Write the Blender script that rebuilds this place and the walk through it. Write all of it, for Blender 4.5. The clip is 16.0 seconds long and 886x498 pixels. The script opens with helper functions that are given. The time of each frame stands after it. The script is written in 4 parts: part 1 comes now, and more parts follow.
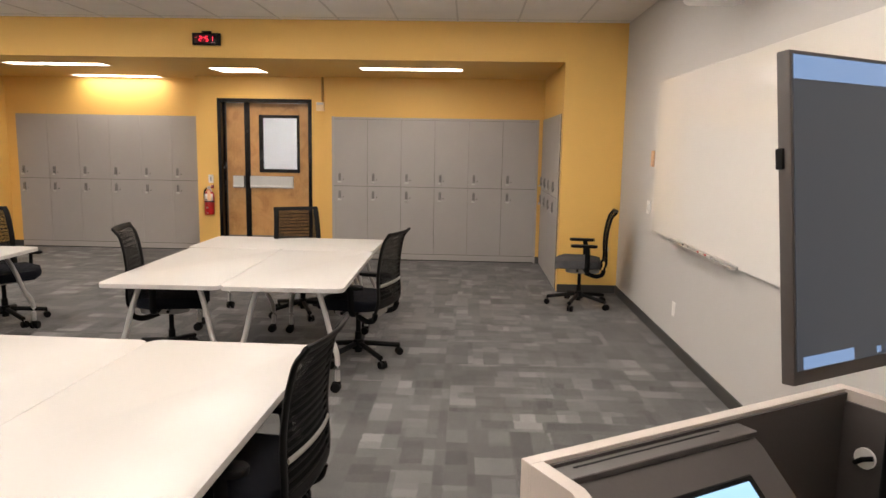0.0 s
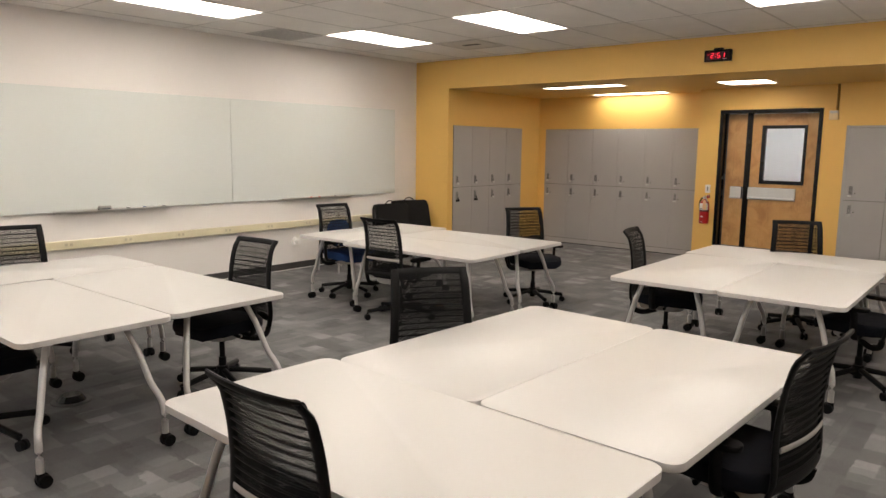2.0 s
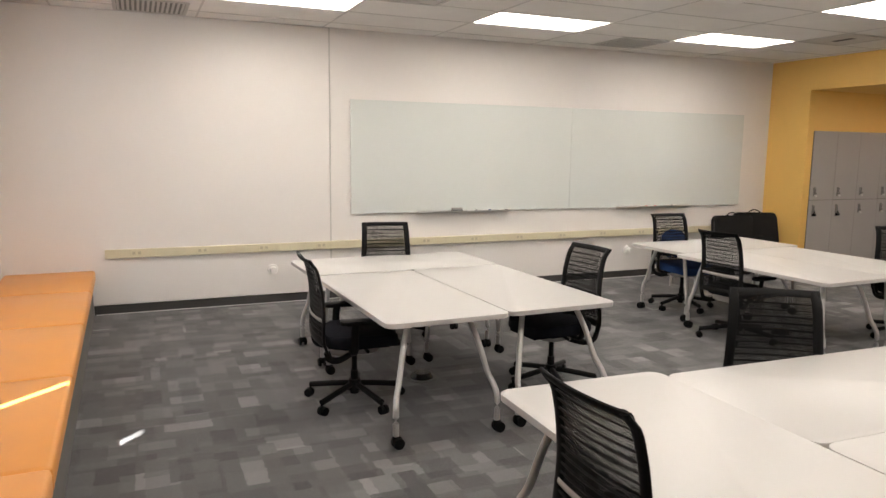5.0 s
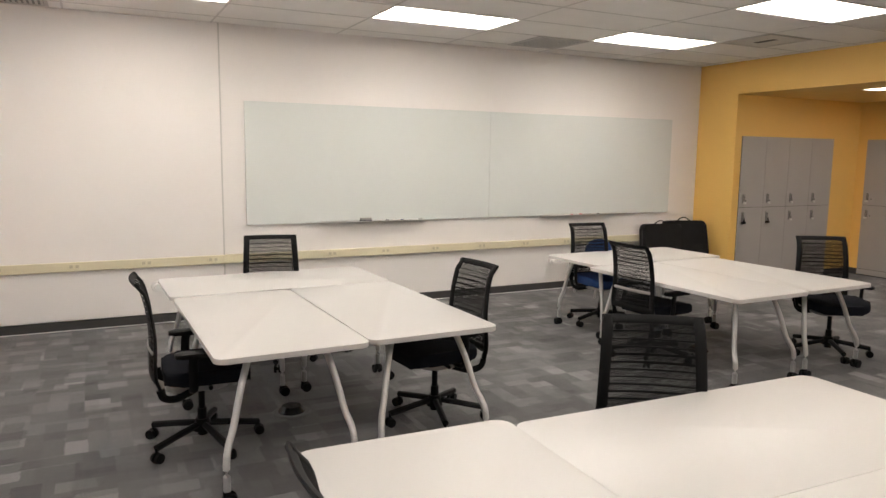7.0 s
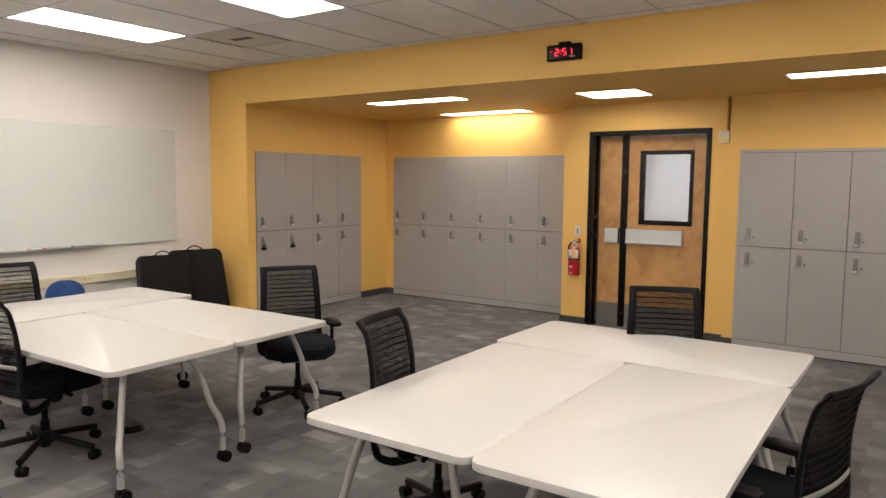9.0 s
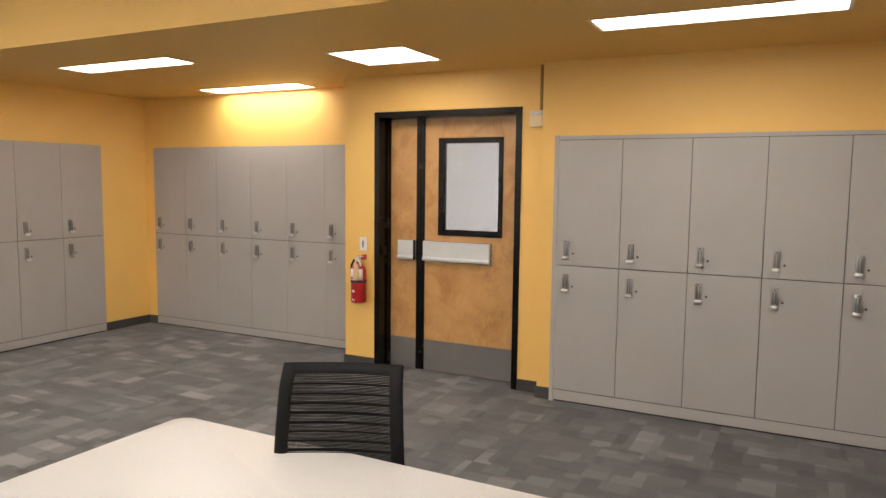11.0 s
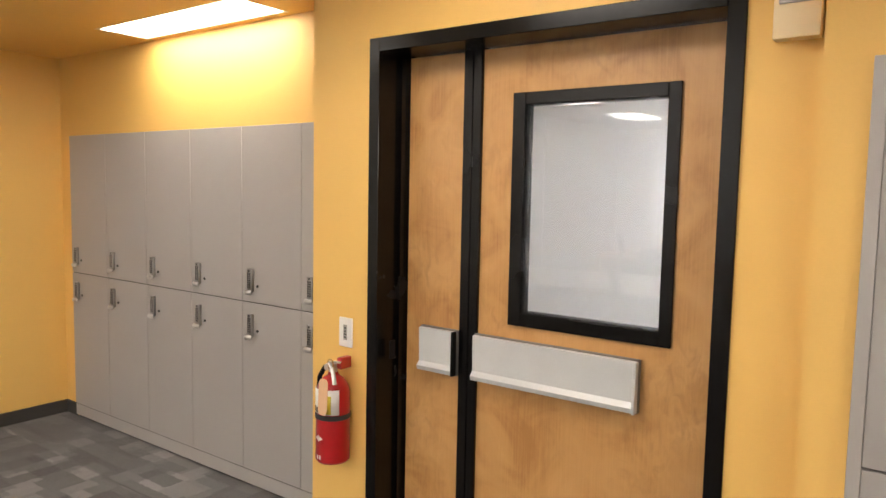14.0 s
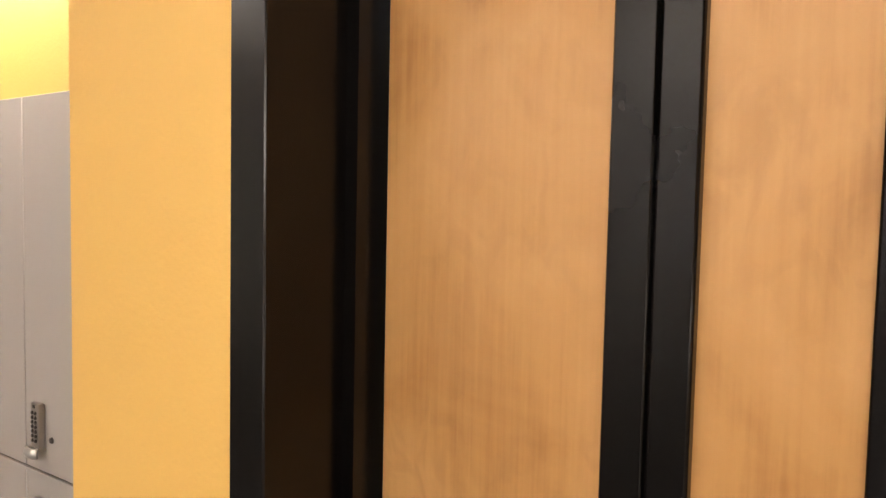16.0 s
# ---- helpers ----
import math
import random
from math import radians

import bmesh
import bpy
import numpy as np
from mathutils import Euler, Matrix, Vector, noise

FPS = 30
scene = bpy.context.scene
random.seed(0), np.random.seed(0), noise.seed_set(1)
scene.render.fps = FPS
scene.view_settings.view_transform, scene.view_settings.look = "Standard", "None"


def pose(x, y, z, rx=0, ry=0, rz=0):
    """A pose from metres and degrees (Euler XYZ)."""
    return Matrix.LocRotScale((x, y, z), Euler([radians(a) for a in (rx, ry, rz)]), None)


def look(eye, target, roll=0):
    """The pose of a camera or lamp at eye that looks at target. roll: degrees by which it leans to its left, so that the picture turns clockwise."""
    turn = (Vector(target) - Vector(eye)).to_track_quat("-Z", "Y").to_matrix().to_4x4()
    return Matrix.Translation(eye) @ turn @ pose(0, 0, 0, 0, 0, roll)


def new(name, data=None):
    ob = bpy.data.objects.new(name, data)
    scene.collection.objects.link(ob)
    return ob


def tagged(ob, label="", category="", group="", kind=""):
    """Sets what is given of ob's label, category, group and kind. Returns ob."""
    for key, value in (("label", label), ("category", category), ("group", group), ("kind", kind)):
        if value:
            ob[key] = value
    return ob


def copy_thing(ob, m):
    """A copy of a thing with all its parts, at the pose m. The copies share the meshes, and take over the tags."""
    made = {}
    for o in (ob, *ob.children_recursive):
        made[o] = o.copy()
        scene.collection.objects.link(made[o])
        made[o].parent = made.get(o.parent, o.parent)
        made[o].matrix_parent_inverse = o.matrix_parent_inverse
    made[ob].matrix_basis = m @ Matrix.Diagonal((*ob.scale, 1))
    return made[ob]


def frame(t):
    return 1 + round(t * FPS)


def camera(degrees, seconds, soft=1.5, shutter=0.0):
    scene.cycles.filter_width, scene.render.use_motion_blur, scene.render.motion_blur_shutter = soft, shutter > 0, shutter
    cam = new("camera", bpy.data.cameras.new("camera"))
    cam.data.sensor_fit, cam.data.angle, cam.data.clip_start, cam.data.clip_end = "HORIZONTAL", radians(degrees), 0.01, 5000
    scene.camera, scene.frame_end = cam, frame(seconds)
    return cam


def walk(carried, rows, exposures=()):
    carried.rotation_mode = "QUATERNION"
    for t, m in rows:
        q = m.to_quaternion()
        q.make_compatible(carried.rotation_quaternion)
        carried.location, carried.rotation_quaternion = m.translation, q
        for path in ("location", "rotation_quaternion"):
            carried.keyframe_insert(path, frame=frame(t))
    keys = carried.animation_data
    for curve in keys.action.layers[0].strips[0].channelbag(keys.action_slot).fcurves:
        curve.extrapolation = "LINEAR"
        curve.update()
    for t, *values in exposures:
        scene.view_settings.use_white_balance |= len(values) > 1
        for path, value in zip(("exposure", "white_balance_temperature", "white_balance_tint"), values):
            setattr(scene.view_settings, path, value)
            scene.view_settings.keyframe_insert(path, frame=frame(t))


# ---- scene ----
cam = camera(64.3, 16.0)
PATH = [
    (0, (0.185, -0.384, 1.573), (0.118, 1.594, 1.286), 1.0),
    (0.5, (0.238, -0.491, 1.568), (-0.265, 1.423, 1.283), 0.9),
    (1, (0.258, -0.631, 1.608), (-0.608, 1.148, 1.319), 0.9),
    (1.5, (0.217, -0.754, 1.604), (-0.883, 0.892, 1.317), 0.8),
    (2, (0.236, -0.846, 1.617), (-1.039, 0.669, 1.332), 0.7),
    (2.5, (0.259, -0.906, 1.631), (-1.214, 0.415, 1.343), 0.8),
    (3, (0.261, -0.927, 1.626), (-1.376, 0.187, 1.342), 0.8),
    (3.5, (0.258, -0.935, 1.63), (-1.47, 0.031, 1.347), 0.8),
    (4, (0.271, -0.939, 1.637), (-1.506, -0.066, 1.355), 0.8),
    (6.5, (0.229, -0.470, 1.641), (-1.600, 0.290, 1.362), 0.7),
    (7, (0.013, -0.162, 1.639), (-1.761, 0.722, 1.379), 0.7),
    (7.5, (-0.126, 0.246, 1.655), (-1.764, 1.369, 1.417), 0.7),
    (8, (-0.162, 0.806, 1.64), (-1.648, 2.128, 1.427), 0.5),
    (8.5, (-0.196, 1.407, 1.618), (-1.487, 2.922, 1.425), 0.6),
    (9, (-0.127, 1.954, 1.618), (-1.259, 3.592, 1.428), 0.5),
    (9.5, (-0.069, 2.518, 1.617), (-1.096, 4.224, 1.427), 0.6),
    (10, (-0.014, 3.12, 1.603), (-0.913, 4.896, 1.412), 0.6),
    (12.5, (-0.519, 6.005, 1.629), (-1.452, 7.765, 1.447), 0.9),
    (13, (-0.803, 6.501, 1.623), (-1.87, 8.183, 1.442), 0.9),
    (13.5, (-1.142, 6.978, 1.627), (-2.286, 8.609, 1.447), 1.0),
    (14, (-1.509, 7.42, 1.642), (-2.683, 9.03, 1.471), 1.1),
    (14.5, (-1.892, 7.834, 1.661), (-3.073, 9.439, 1.493), 1.2),
    (15, (-2.234, 8.246, 1.644), (-3.412, 9.855, 1.488), 0.9),
    (15.5, (-2.552, 8.601, 1.666), (-3.704, 10.228, 1.509), 0.9),
    (16.0, (-2.745, 8.932, 1.695), (-3.845, 10.598, 1.580), 1.2),
]
walk(cam, [(t, look(eye, target, roll)) for t, eye, target, roll in PATH],
     exposures=[(0.0, 3.26, 6650, 12), (0.8, 3.15, 6700, 12), (1.5, 3.01, 6680, 10), (3.0, 2.99, 6480, 10), (7.0, 2.99, 6430, 10), (8.0, 3.05, 6430, 10),
                (8.6, 3.14, 6450, 10), (9.0, 3.18, 6480, 10), (10.0, 3.27, 6530, 10), (12.5, 3.66, 6520, 10), (14.0, 3.60, 6550, 10), (15.0, 3.44, 6800, 11), (16.0, 3.72, 6750, 14)])

# ---- world and daylight ----
world = bpy.data.worlds.new("world")
scene.world = world
world.use_nodes = True
wn = world.node_tree
sky = wn.nodes.new("ShaderNodeTexSky")
sky.sky_type, sky.sun_disc = "NISHITA", False
sky.sun_elevation, sky.sun_rotation = radians(55.6), radians(134)
wn.nodes["Background"].inputs["Strength"].default_value = 0.1
wn.links.new(sky.outputs[0], wn.nodes["Background"].inputs["Color"])
sun = new("sun", bpy.data.lights.new("sun", "SUN"))
sun.data.energy, sun.data.angle, sun.data.color = 5.0, radians(0.5), (1.0, 0.975, 0.94)
sun.matrix_world = look((0, 0, 0), (-0.72 * math.cos(radians(55.6)), 0.69 * math.cos(radians(55.6)), -math.sin(radians(55.6))))
LAMP_ROOM, LAMP_NICHE, LAMP_HALL = 1.72, 1.42, 2.2
LAMP_COLOUR = (1.0, 0.915, 0.825)


# ---- materials ----
def node_mat(name):
    m = bpy.data.materials.new(name)
    m.use_nodes = True
    n = m.node_tree
    return m, n, n.nodes["Principled BSDF"]


def mat(name, colour, rough=0.5, metal=0.0, var=0.06, scale=6.0, bump=0.05, grain=180.0, spec=0.5, coat=0.0, spread=0.07):
    """Surface with mottling at two sizes and a fine relief, at real-world size."""
    m, n, b = node_mat(name)
    geo = n.nodes.new("ShaderNodeNewGeometry")
    big, fine = n.nodes.new("ShaderNodeTexNoise"), n.nodes.new("ShaderNodeTexNoise")
    big.inputs["Scale"].default_value, big.inputs["Detail"].default_value = scale, 5
    fine.inputs["Scale"].default_value, fine.inputs["Detail"].default_value = grain, 3
    for t in (big, fine):
        n.links.new(geo.outputs["Position"], t.inputs["Vector"])
    add = n.nodes.new("ShaderNodeMath")
    add.operation = "MULTIPLY_ADD"
    add.inputs[1].default_value = 0.35
    n.links.new(fine.outputs["Fac"], add.inputs[0])
    n.links.new(big.outputs["Fac"], add.inputs[2])
    ramp = n.nodes.new("ShaderNodeMapRange")
    ramp.inputs["From Min"].default_value, ramp.inputs["From Max"].default_value = 0.35, 1.0
    ramp.inputs["To Min"].default_value, ramp.inputs["To Max"].default_value = 1 - var, 1 + var
    n.links.new(add.outputs[0], ramp.inputs["Value"])
    mul = n.nodes.new("ShaderNodeVectorMath")
    mul.operation = "SCALE"
    mul.inputs[0].default_value = colour
    n.links.new(ramp.outputs[0], mul.inputs["Scale"])
    n.links.new(mul.outputs[0], b.inputs["Base Color"])
    rr = n.nodes.new("ShaderNodeMapRange")
    rr.inputs["To Min"].default_value, rr.inputs["To Max"].default_value = max(0.03, rough - spread), min(1, rough + spread)
    n.links.new(big.outputs["Fac"], rr.inputs["Value"])
    n.links.new(rr.outputs[0], b.inputs["Roughness"])
    b.inputs["Metallic"].default_value = metal
    b.inputs["Specular IOR Level"].default_value = spec
    b.inputs["Coat Weight"].default_value = coat
    if bump:
        bp = n.nodes.new("ShaderNodeBump")
        bp.inputs["Strength"].default_value, bp.inputs["Distance"].default_value = bump, 0.004
        n.links.new(fine.outputs["Fac"], bp.inputs["Height"])
        n.links.new(bp.outputs[0], b.inputs["Normal"])
    return m


def glow(name, colour, strength):
    m, n, b = node_mat(name)
    b.inputs["Base Color"].default_value = (0.02, 0.02, 0.02, 1)
    b.inputs["Roughness"].default_value = 0.3
    b.inputs["Emission Color"].default_value = (*colour, 1)
    b.inputs["Emission Strength"].default_value = strength
    return m


def carpet_mat():
    """Grey plank-like blocks in several shades, quarter-turned tile by tile."""
    m, n, b = node_mat("carpet")
    geo, info = n.nodes.new("ShaderNodeNewGeometry"), n.nodes.new("ShaderNodeObjectInfo")
    sep = n.nodes.new("ShaderNodeSeparateXYZ")
    fuzz = n.nodes.new("ShaderNodeTexNoise")
    fuzz.inputs["Scale"].default_value, fuzz.inputs["Detail"].default_value = 45, 3
    n.links.new(geo.outputs["Position"], fuzz.inputs["Vector"])
    frayed = n.nodes.new("ShaderNodeVectorMath")
    frayed.operation = "MULTIPLY_ADD"
    frayed.inputs[1].default_value = (0.035, 0.035, 0.0)
    n.links.new(fuzz.outputs["Color"], frayed.inputs[0])
    n.links.new(geo.outputs["Position"], frayed.inputs[2])
    n.links.new(frayed.outputs[0], sep.inputs[0])
    swapped = n.nodes.new("ShaderNodeCombineXYZ")
    n.links.new(sep.outputs["Y"], swapped.inputs["X"])
    n.links.new(sep.outputs["X"], swapped.inputs["Y"])
    side = n.nodes.new("ShaderNodeMath")
    side.operation = "GREATER_THAN"
    side.inputs[1].default_value = 0.45
    n.links.new(info.outputs["Random"], side.inputs[0])
    turn = n.nodes.new("ShaderNodeMix")
    turn.data_type = "VECTOR"
    n.links.new(side.outputs[0], turn.inputs["Factor"])
    n.links.new(frayed.outputs[0], turn.inputs[4])
    n.links.new(swapped.outputs[0], turn.inputs[5])
    values = []
    for wide, high, shift in ((0.27, 0.115, 0.0), (0.19, 0.205, 3.71)):
        mp = n.nodes.new("ShaderNodeMapping")
        mp.inputs["Location"].default_value = (shift, shift * 0.37, 0)
        n.links.new(turn.outputs[1], mp.inputs["Vector"])
        br = n.nodes.new("ShaderNodeTexBrick")
        br.offset, br.offset_frequency, br.squash, br.squash_frequency = 0.37, 2, 0.7, 3
        br.inputs["Color1"].default_value, br.inputs["Color2"].default_value = (0, 0, 0, 1), (1, 1, 1, 1)
        br.inputs["Mortar Size"].default_value = 0.0
        br.inputs["Mortar Smooth"].default_value = 0.0
        br.inputs["Scale"].default_value = 1.0
        br.inputs["Brick Width"].default_value, br.inputs["Row Height"].default_value = wide, high
        n.links.new(mp.outputs[0], br.inputs["Vector"])
        values.append(br.outputs["Color"])
    mixv = n.nodes.new("ShaderNodeMix")
    mixv.inputs["Factor"].default_value = 0.5
    n.links.new(values[0], mixv.inputs[2])
    n.links.new(values[1], mixv.inputs[3])
    ramp = n.nodes.new("ShaderNodeValToRGB")
    ramp.color_ramp.interpolation = "LINEAR"
    e = ramp.color_ramp.elements
    e[0].position, e[0].color = 0.0, (0.041, 0.0405, 0.040, 1)
    e[1].position, e[1].color = 1.0, (0.215, 0.2115, 0.208, 1)
    mid = e.new(0.55)
    mid.color = (0.090, 0.0885, 0.087, 1)
    hi = e.new(0.80)
    hi.color = (0.140, 0.138, 0.136, 1)
    n.links.new(mixv.outputs[0], ramp.inputs["Fac"])
    fine = n.nodes.new("ShaderNodeTexNoise")
    fine.inputs["Scale"].default_value, fine.inputs["Detail"].default_value = 260, 2
    n.links.new(geo.outputs["Position"], fine.inputs["Vector"])
    big = n.nodes.new("ShaderNodeTexNoise")
    big.inputs["Scale"].default_value = 1.3
    n.links.new(geo.outputs["Position"], big.inputs["Vector"])
    fr = n.nodes.new("ShaderNodeMapRange")
    fr.inputs["From Min"].default_value, fr.inputs["From Max"].default_value = 0.3, 0.7
    fr.inputs["To Min"].default_value, fr.inputs["To Max"].default_value = 0.72, 1.28
    n.links.new(fine.outputs["Fac"], fr.inputs["Value"])
    br2 = n.nodes.new("ShaderNodeMapRange")
    br2.inputs["To Min"].default_value, br2.inputs["To Max"].default_value = 0.8, 1.2
    n.links.new(big.outputs["Fac"], br2.inputs["Value"])
    m1 = n.nodes.new("ShaderNodeMath")
    m1.operation = "MULTIPLY"
    n.links.new(fr.outputs[0], m1.inputs[0])
    n.links.new(br2.outputs[0], m1.inputs[1])
    sc = n.nodes.new("ShaderNodeVectorMath")
    sc.operation = "SCALE"
    n.links.new(ramp.outputs["Color"], sc.inputs[0])
    n.links.new(m1.outputs[0], sc.inputs["Scale"])
    n.links.new(sc.outputs[0], b.inputs["Base Color"])
    b.inputs["Roughness"].default_value = 0.95
    b.inputs["Sheen Weight"].default_value = 0.15
    bp = n.nodes.new("ShaderNodeBump")
    bp.inputs["Strength"].default_value, bp.inputs["Distance"].default_value = 0.5, 0.004
    n.links.new(fine.outputs["Fac"], bp.inputs["Height"])
    n.links.new(bp.outputs[0], b.inputs["Normal"])
    return m


def wood_mat():
    """Pale maple veneer: fine upright grain with darker flame figure."""
    m, n, b = node_mat("maple")
    geo = n.nodes.new("ShaderNodeNewGeometry")
    mp = n.nodes.new("ShaderNodeMapping")
    mp.inputs["Scale"].default_value = (85, 85, 2.6)
    n.links.new(geo.outputs["Position"], mp.inputs["Vector"])
    grain = n.nodes.new("ShaderNodeTexNoise")
    grain.inputs["Scale"].default_value, grain.inputs["Detail"].default_value = 2.0, 6
    n.links.new(mp.outputs[0], grain.inputs["Vector"])
    mp2 = n.nodes.new("ShaderNodeMapping")
    mp2.inputs["Scale"].default_value = (4.2, 4.2, 4.0)
    n.links.new(geo.outputs["Position"], mp2.inputs["Vector"])
    fig = n.nodes.new("ShaderNodeTexNoise")
    fig.inputs["Scale"].default_value, fig.inputs["Detail"].default_value, fig.inputs["Distortion"].default_value = 1.0, 7, 1.3
    n.links.new(mp2.outputs[0], fig.inputs["Vector"])
    mix = n.nodes.new("ShaderNodeMath")
    mix.operation = "MULTIPLY_ADD"
    mix.inputs[1].default_value = 0.28
    n.links.new(grain.outputs["Fac"], mix.inputs[0])
    n.links.new(fig.outputs["Fac"], mix.inputs[2])
    ramp = n.nodes.new("ShaderNodeValToRGB")
    e = ramp.color_ramp.elements
    e[0].position, e[0].color = 0.42, (0.395, 0.187, 0.058, 1)
    e[1].position, e[1].color = 0.86, (0.59, 0.330, 0.125, 1)
    k = e.new(0.60)
    k.color = (0.52, 0.276, 0.094, 1)
    n.links.new(mix.outputs[0], ramp.inputs["Fac"])
    mp3 = n.nodes.new("ShaderNodeMapping")
    mp3.inputs["Scale"].default_value = (24, 24, 13)
    n.links.new(geo.outputs["Position"], mp3.inputs["Vector"])
    curl, where = n.nodes.new("ShaderNodeTexNoise"), n.nodes.new("ShaderNodeTexNoise")
    curl.inputs["Scale"].default_value, curl.inputs["Detail"].default_value, curl.inputs["Distortion"].default_value = 1.0, 5, 1.3
    where.inputs["Scale"].default_value, where.inputs["Detail"].default_value = 2.6, 2
    n.links.new(mp3.outputs[0], curl.inputs["Vector"])
    n.links.new(geo.outputs["Position"], where.inputs["Vector"])
    marks = []
    for tex, lo, hi, top in ((curl, 0.46, 0.70, 1.0), (where, 0.44, 0.66, 0.35)):
        r = n.nodes.new("ShaderNodeMapRange")
        r.inputs["From Min"].default_value, r.inputs["From Max"].default_value, r.inputs["To Max"].default_value = lo, hi, top
        n.links.new(tex.outputs["Fac"], r.inputs["Value"])
        marks.append(r)
    both = n.nodes.new("ShaderNodeMath")
    both.operation = "MULTIPLY"
    n.links.new(marks[0].outputs[0], both.inputs[0])
    n.links.new(marks[1].outputs[0], both.inputs[1])
    stain = n.nodes.new("ShaderNodeMix")
    stain.data_type = "RGBA"
    stain.inputs[7].default_value = (0.24, 0.105, 0.032, 1)
    n.links.new(both.outputs[0], stain.inputs["Factor"])
    n.links.new(ramp.outputs["Color"], stain.inputs[6])
    n.links.new(stain.outputs[2], b.inputs["Base Color"])
    b.inputs["Roughness"].default_value = 0.38
    bp = n.nodes.new("ShaderNodeBump")
    bp.inputs["Strength"].default_value, bp.inputs["Distance"].default_value = 0.05, 0.002
    n.links.new(grain.outputs["Fac"], bp.inputs["Height"])
    n.links.new(bp.outputs[0], b.inputs["Normal"])
    return m


def glass_mat():
    m, n, b = node_mat("clear_glass")
    b.inputs["Base Color"].default_value = (0.95, 0.97, 0.96, 1)
    b.inputs["Transmission Weight"].default_value = 1.0
    b.inputs["Roughness"].default_value = 0.0
    b.inputs["IOR"].default_value = 1.5
    return m


CARPET, MAPLE, GLASS = carpet_mat(), wood_mat(), glass_mat()
YELLOW = mat("yellow_paint", (0.80, 0.50, 0.135), 0.55, var=0.03, scale=1.7, bump=0.12, grain=140)
WHITE_WALL = mat("white_wall_paint", (0.77, 0.737, 0.707), 0.6, var=0.025, scale=1.4, bump=0.12, grain=140)
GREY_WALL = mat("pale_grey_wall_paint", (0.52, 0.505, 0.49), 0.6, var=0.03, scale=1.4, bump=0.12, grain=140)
TILE = mat("ceiling_tile_board", (0.77, 0.75, 0.72), 0.9, var=0.05, scale=3.0, bump=0.5, grain=110)
# Grid steel is toned below the tiles: tile-edge shade put into its colour.
TBAR = mat("ceiling_grid_steel", (0.54, 0.52, 0.49), 0.5, var=0.03)
RUBBER = mat("dark_base_rubber", (0.045, 0.044, 0.042), 0.5, var=0.12, scale=8)
LAMINATE = mat("grey_laminate", (0.375, 0.353, 0.334), 0.42, var=0.035, scale=3.0, bump=0.03, grain=300)
LAMINATE_EDGE = mat("pale_grey_laminate", (0.395, 0.372, 0.352), 0.45, var=0.03)
GAP = mat("locker_inside", (0.11, 0.104, 0.098), 0.8)
WHITE_TOP = mat("white_laminate", (0.50, 0.483, 0.463), 0.36, var=0.008, scale=1.1, bump=0.0, grain=260, spread=0.015)
TUBE = mat("silver_grey_paint", (0.42, 0.41, 0.40), 0.35, metal=0.35, var=0.05)
BLACK = mat("black_plastic", (0.0042, 0.0042, 0.0046), 0.55, var=0.15, scale=14, bump=0.1, spec=0.14)
BLACK_MESH = mat("black_mesh_weave", (0.004, 0.004, 0.0044), 0.8, var=0.15, spec=0.12)
BLACK_FABRIC = mat("black_navy_fabric", (0.005, 0.006, 0.010), 0.95, var=0.2, scale=20, bump=0.5, grain=420, spec=0.2)
GREY_FABRIC = mat("grey_fabric", (0.055, 0.055, 0.058), 0.9, var=0.2, scale=20, bump=0.5, grain=420)
BLUE_FABRIC = mat("blue_fabric", (0.012, 0.05, 0.17), 0.85, var=0.2, scale=20, bump=0.5, grain=420)
BLACK_METAL = mat("black_painted_steel", (0.0042, 0.0036, 0.0034), 0.25, var=0.2, scale=5, bump=0.04, spec=0.25)
STEEL = mat("brushed_steel", (0.60, 0.59, 0.57), 0.32, metal=0.85, var=0.06, scale=10, grain=300)
ALU = mat("satin_aluminium_bar", (0.62, 0.625, 0.62), 0.42, metal=0.25, var=0.04, scale=10)
KICK = mat("grey_kick_plate", (0.17, 0.16, 0.152), 0.45, metal=0.2, var=0.06)
ORANGE = mat("orange_vinyl", (0.72, 0.31, 0.075), 0.42, var=0.06, scale=5, bump=0.12, grain=240)
PLINTH = mat("grey_bench_base", (0.13, 0.125, 0.12), 0.6, var=0.06)
CREAM = mat("cream_raceway", (0.66, 0.60, 0.42), 0.45, var=0.03)
CREAM_DARK = mat("cream_outlet", (0.50, 0.45, 0.32), 0.45, var=0.03)
CONDUIT = mat("mustard_conduit_paint", (0.36, 0.205, 0.045), 0.5)
IVORY = mat("ivory_plastic", (0.80, 0.64, 0.38), 0.45, var=0.03)
WHITE_PLASTIC = mat("white_plastic", (0.78, 0.76, 0.73), 0.4, var=0.03)
BOARD_GLASS = mat("pale_green_grey_board", (0.66, 0.685, 0.66), 0.12, var=0.015, scale=1.5, bump=0.0, coat=0.4)
BOARD_WHITE = mat("white_enamel_board", (0.80, 0.775, 0.74), 0.16, var=0.015, scale=1.5, bump=0.0, coat=0.3)
RED = mat("red_enamel", (0.42, 0.008, 0.012), 0.3, var=0.1, scale=20, bump=0.02, coat=0.5)
TAN = mat("tan_card", (0.72, 0.45, 0.26), 0.8, var=0.06)
YELLOW_INK = mat("yellow_ink", (0.75, 0.62, 0.06), 0.6)
DARK_INK = mat("dark_ink", (0.03, 0.03, 0.032), 0.6)
RED_INK = mat("red_marker", (0.6, 0.05, 0.04), 0.5)
LEATHER = mat("black_case_cloth", (0.008, 0.0075, 0.0075), 0.7, var=0.25, scale=12, bump=0.3, grain=260, spec=0.2)
LECTERN_DARK = mat("dark_taupe_laminate", (0.066, 0.058, 0.055), 0.5, var=0.06)
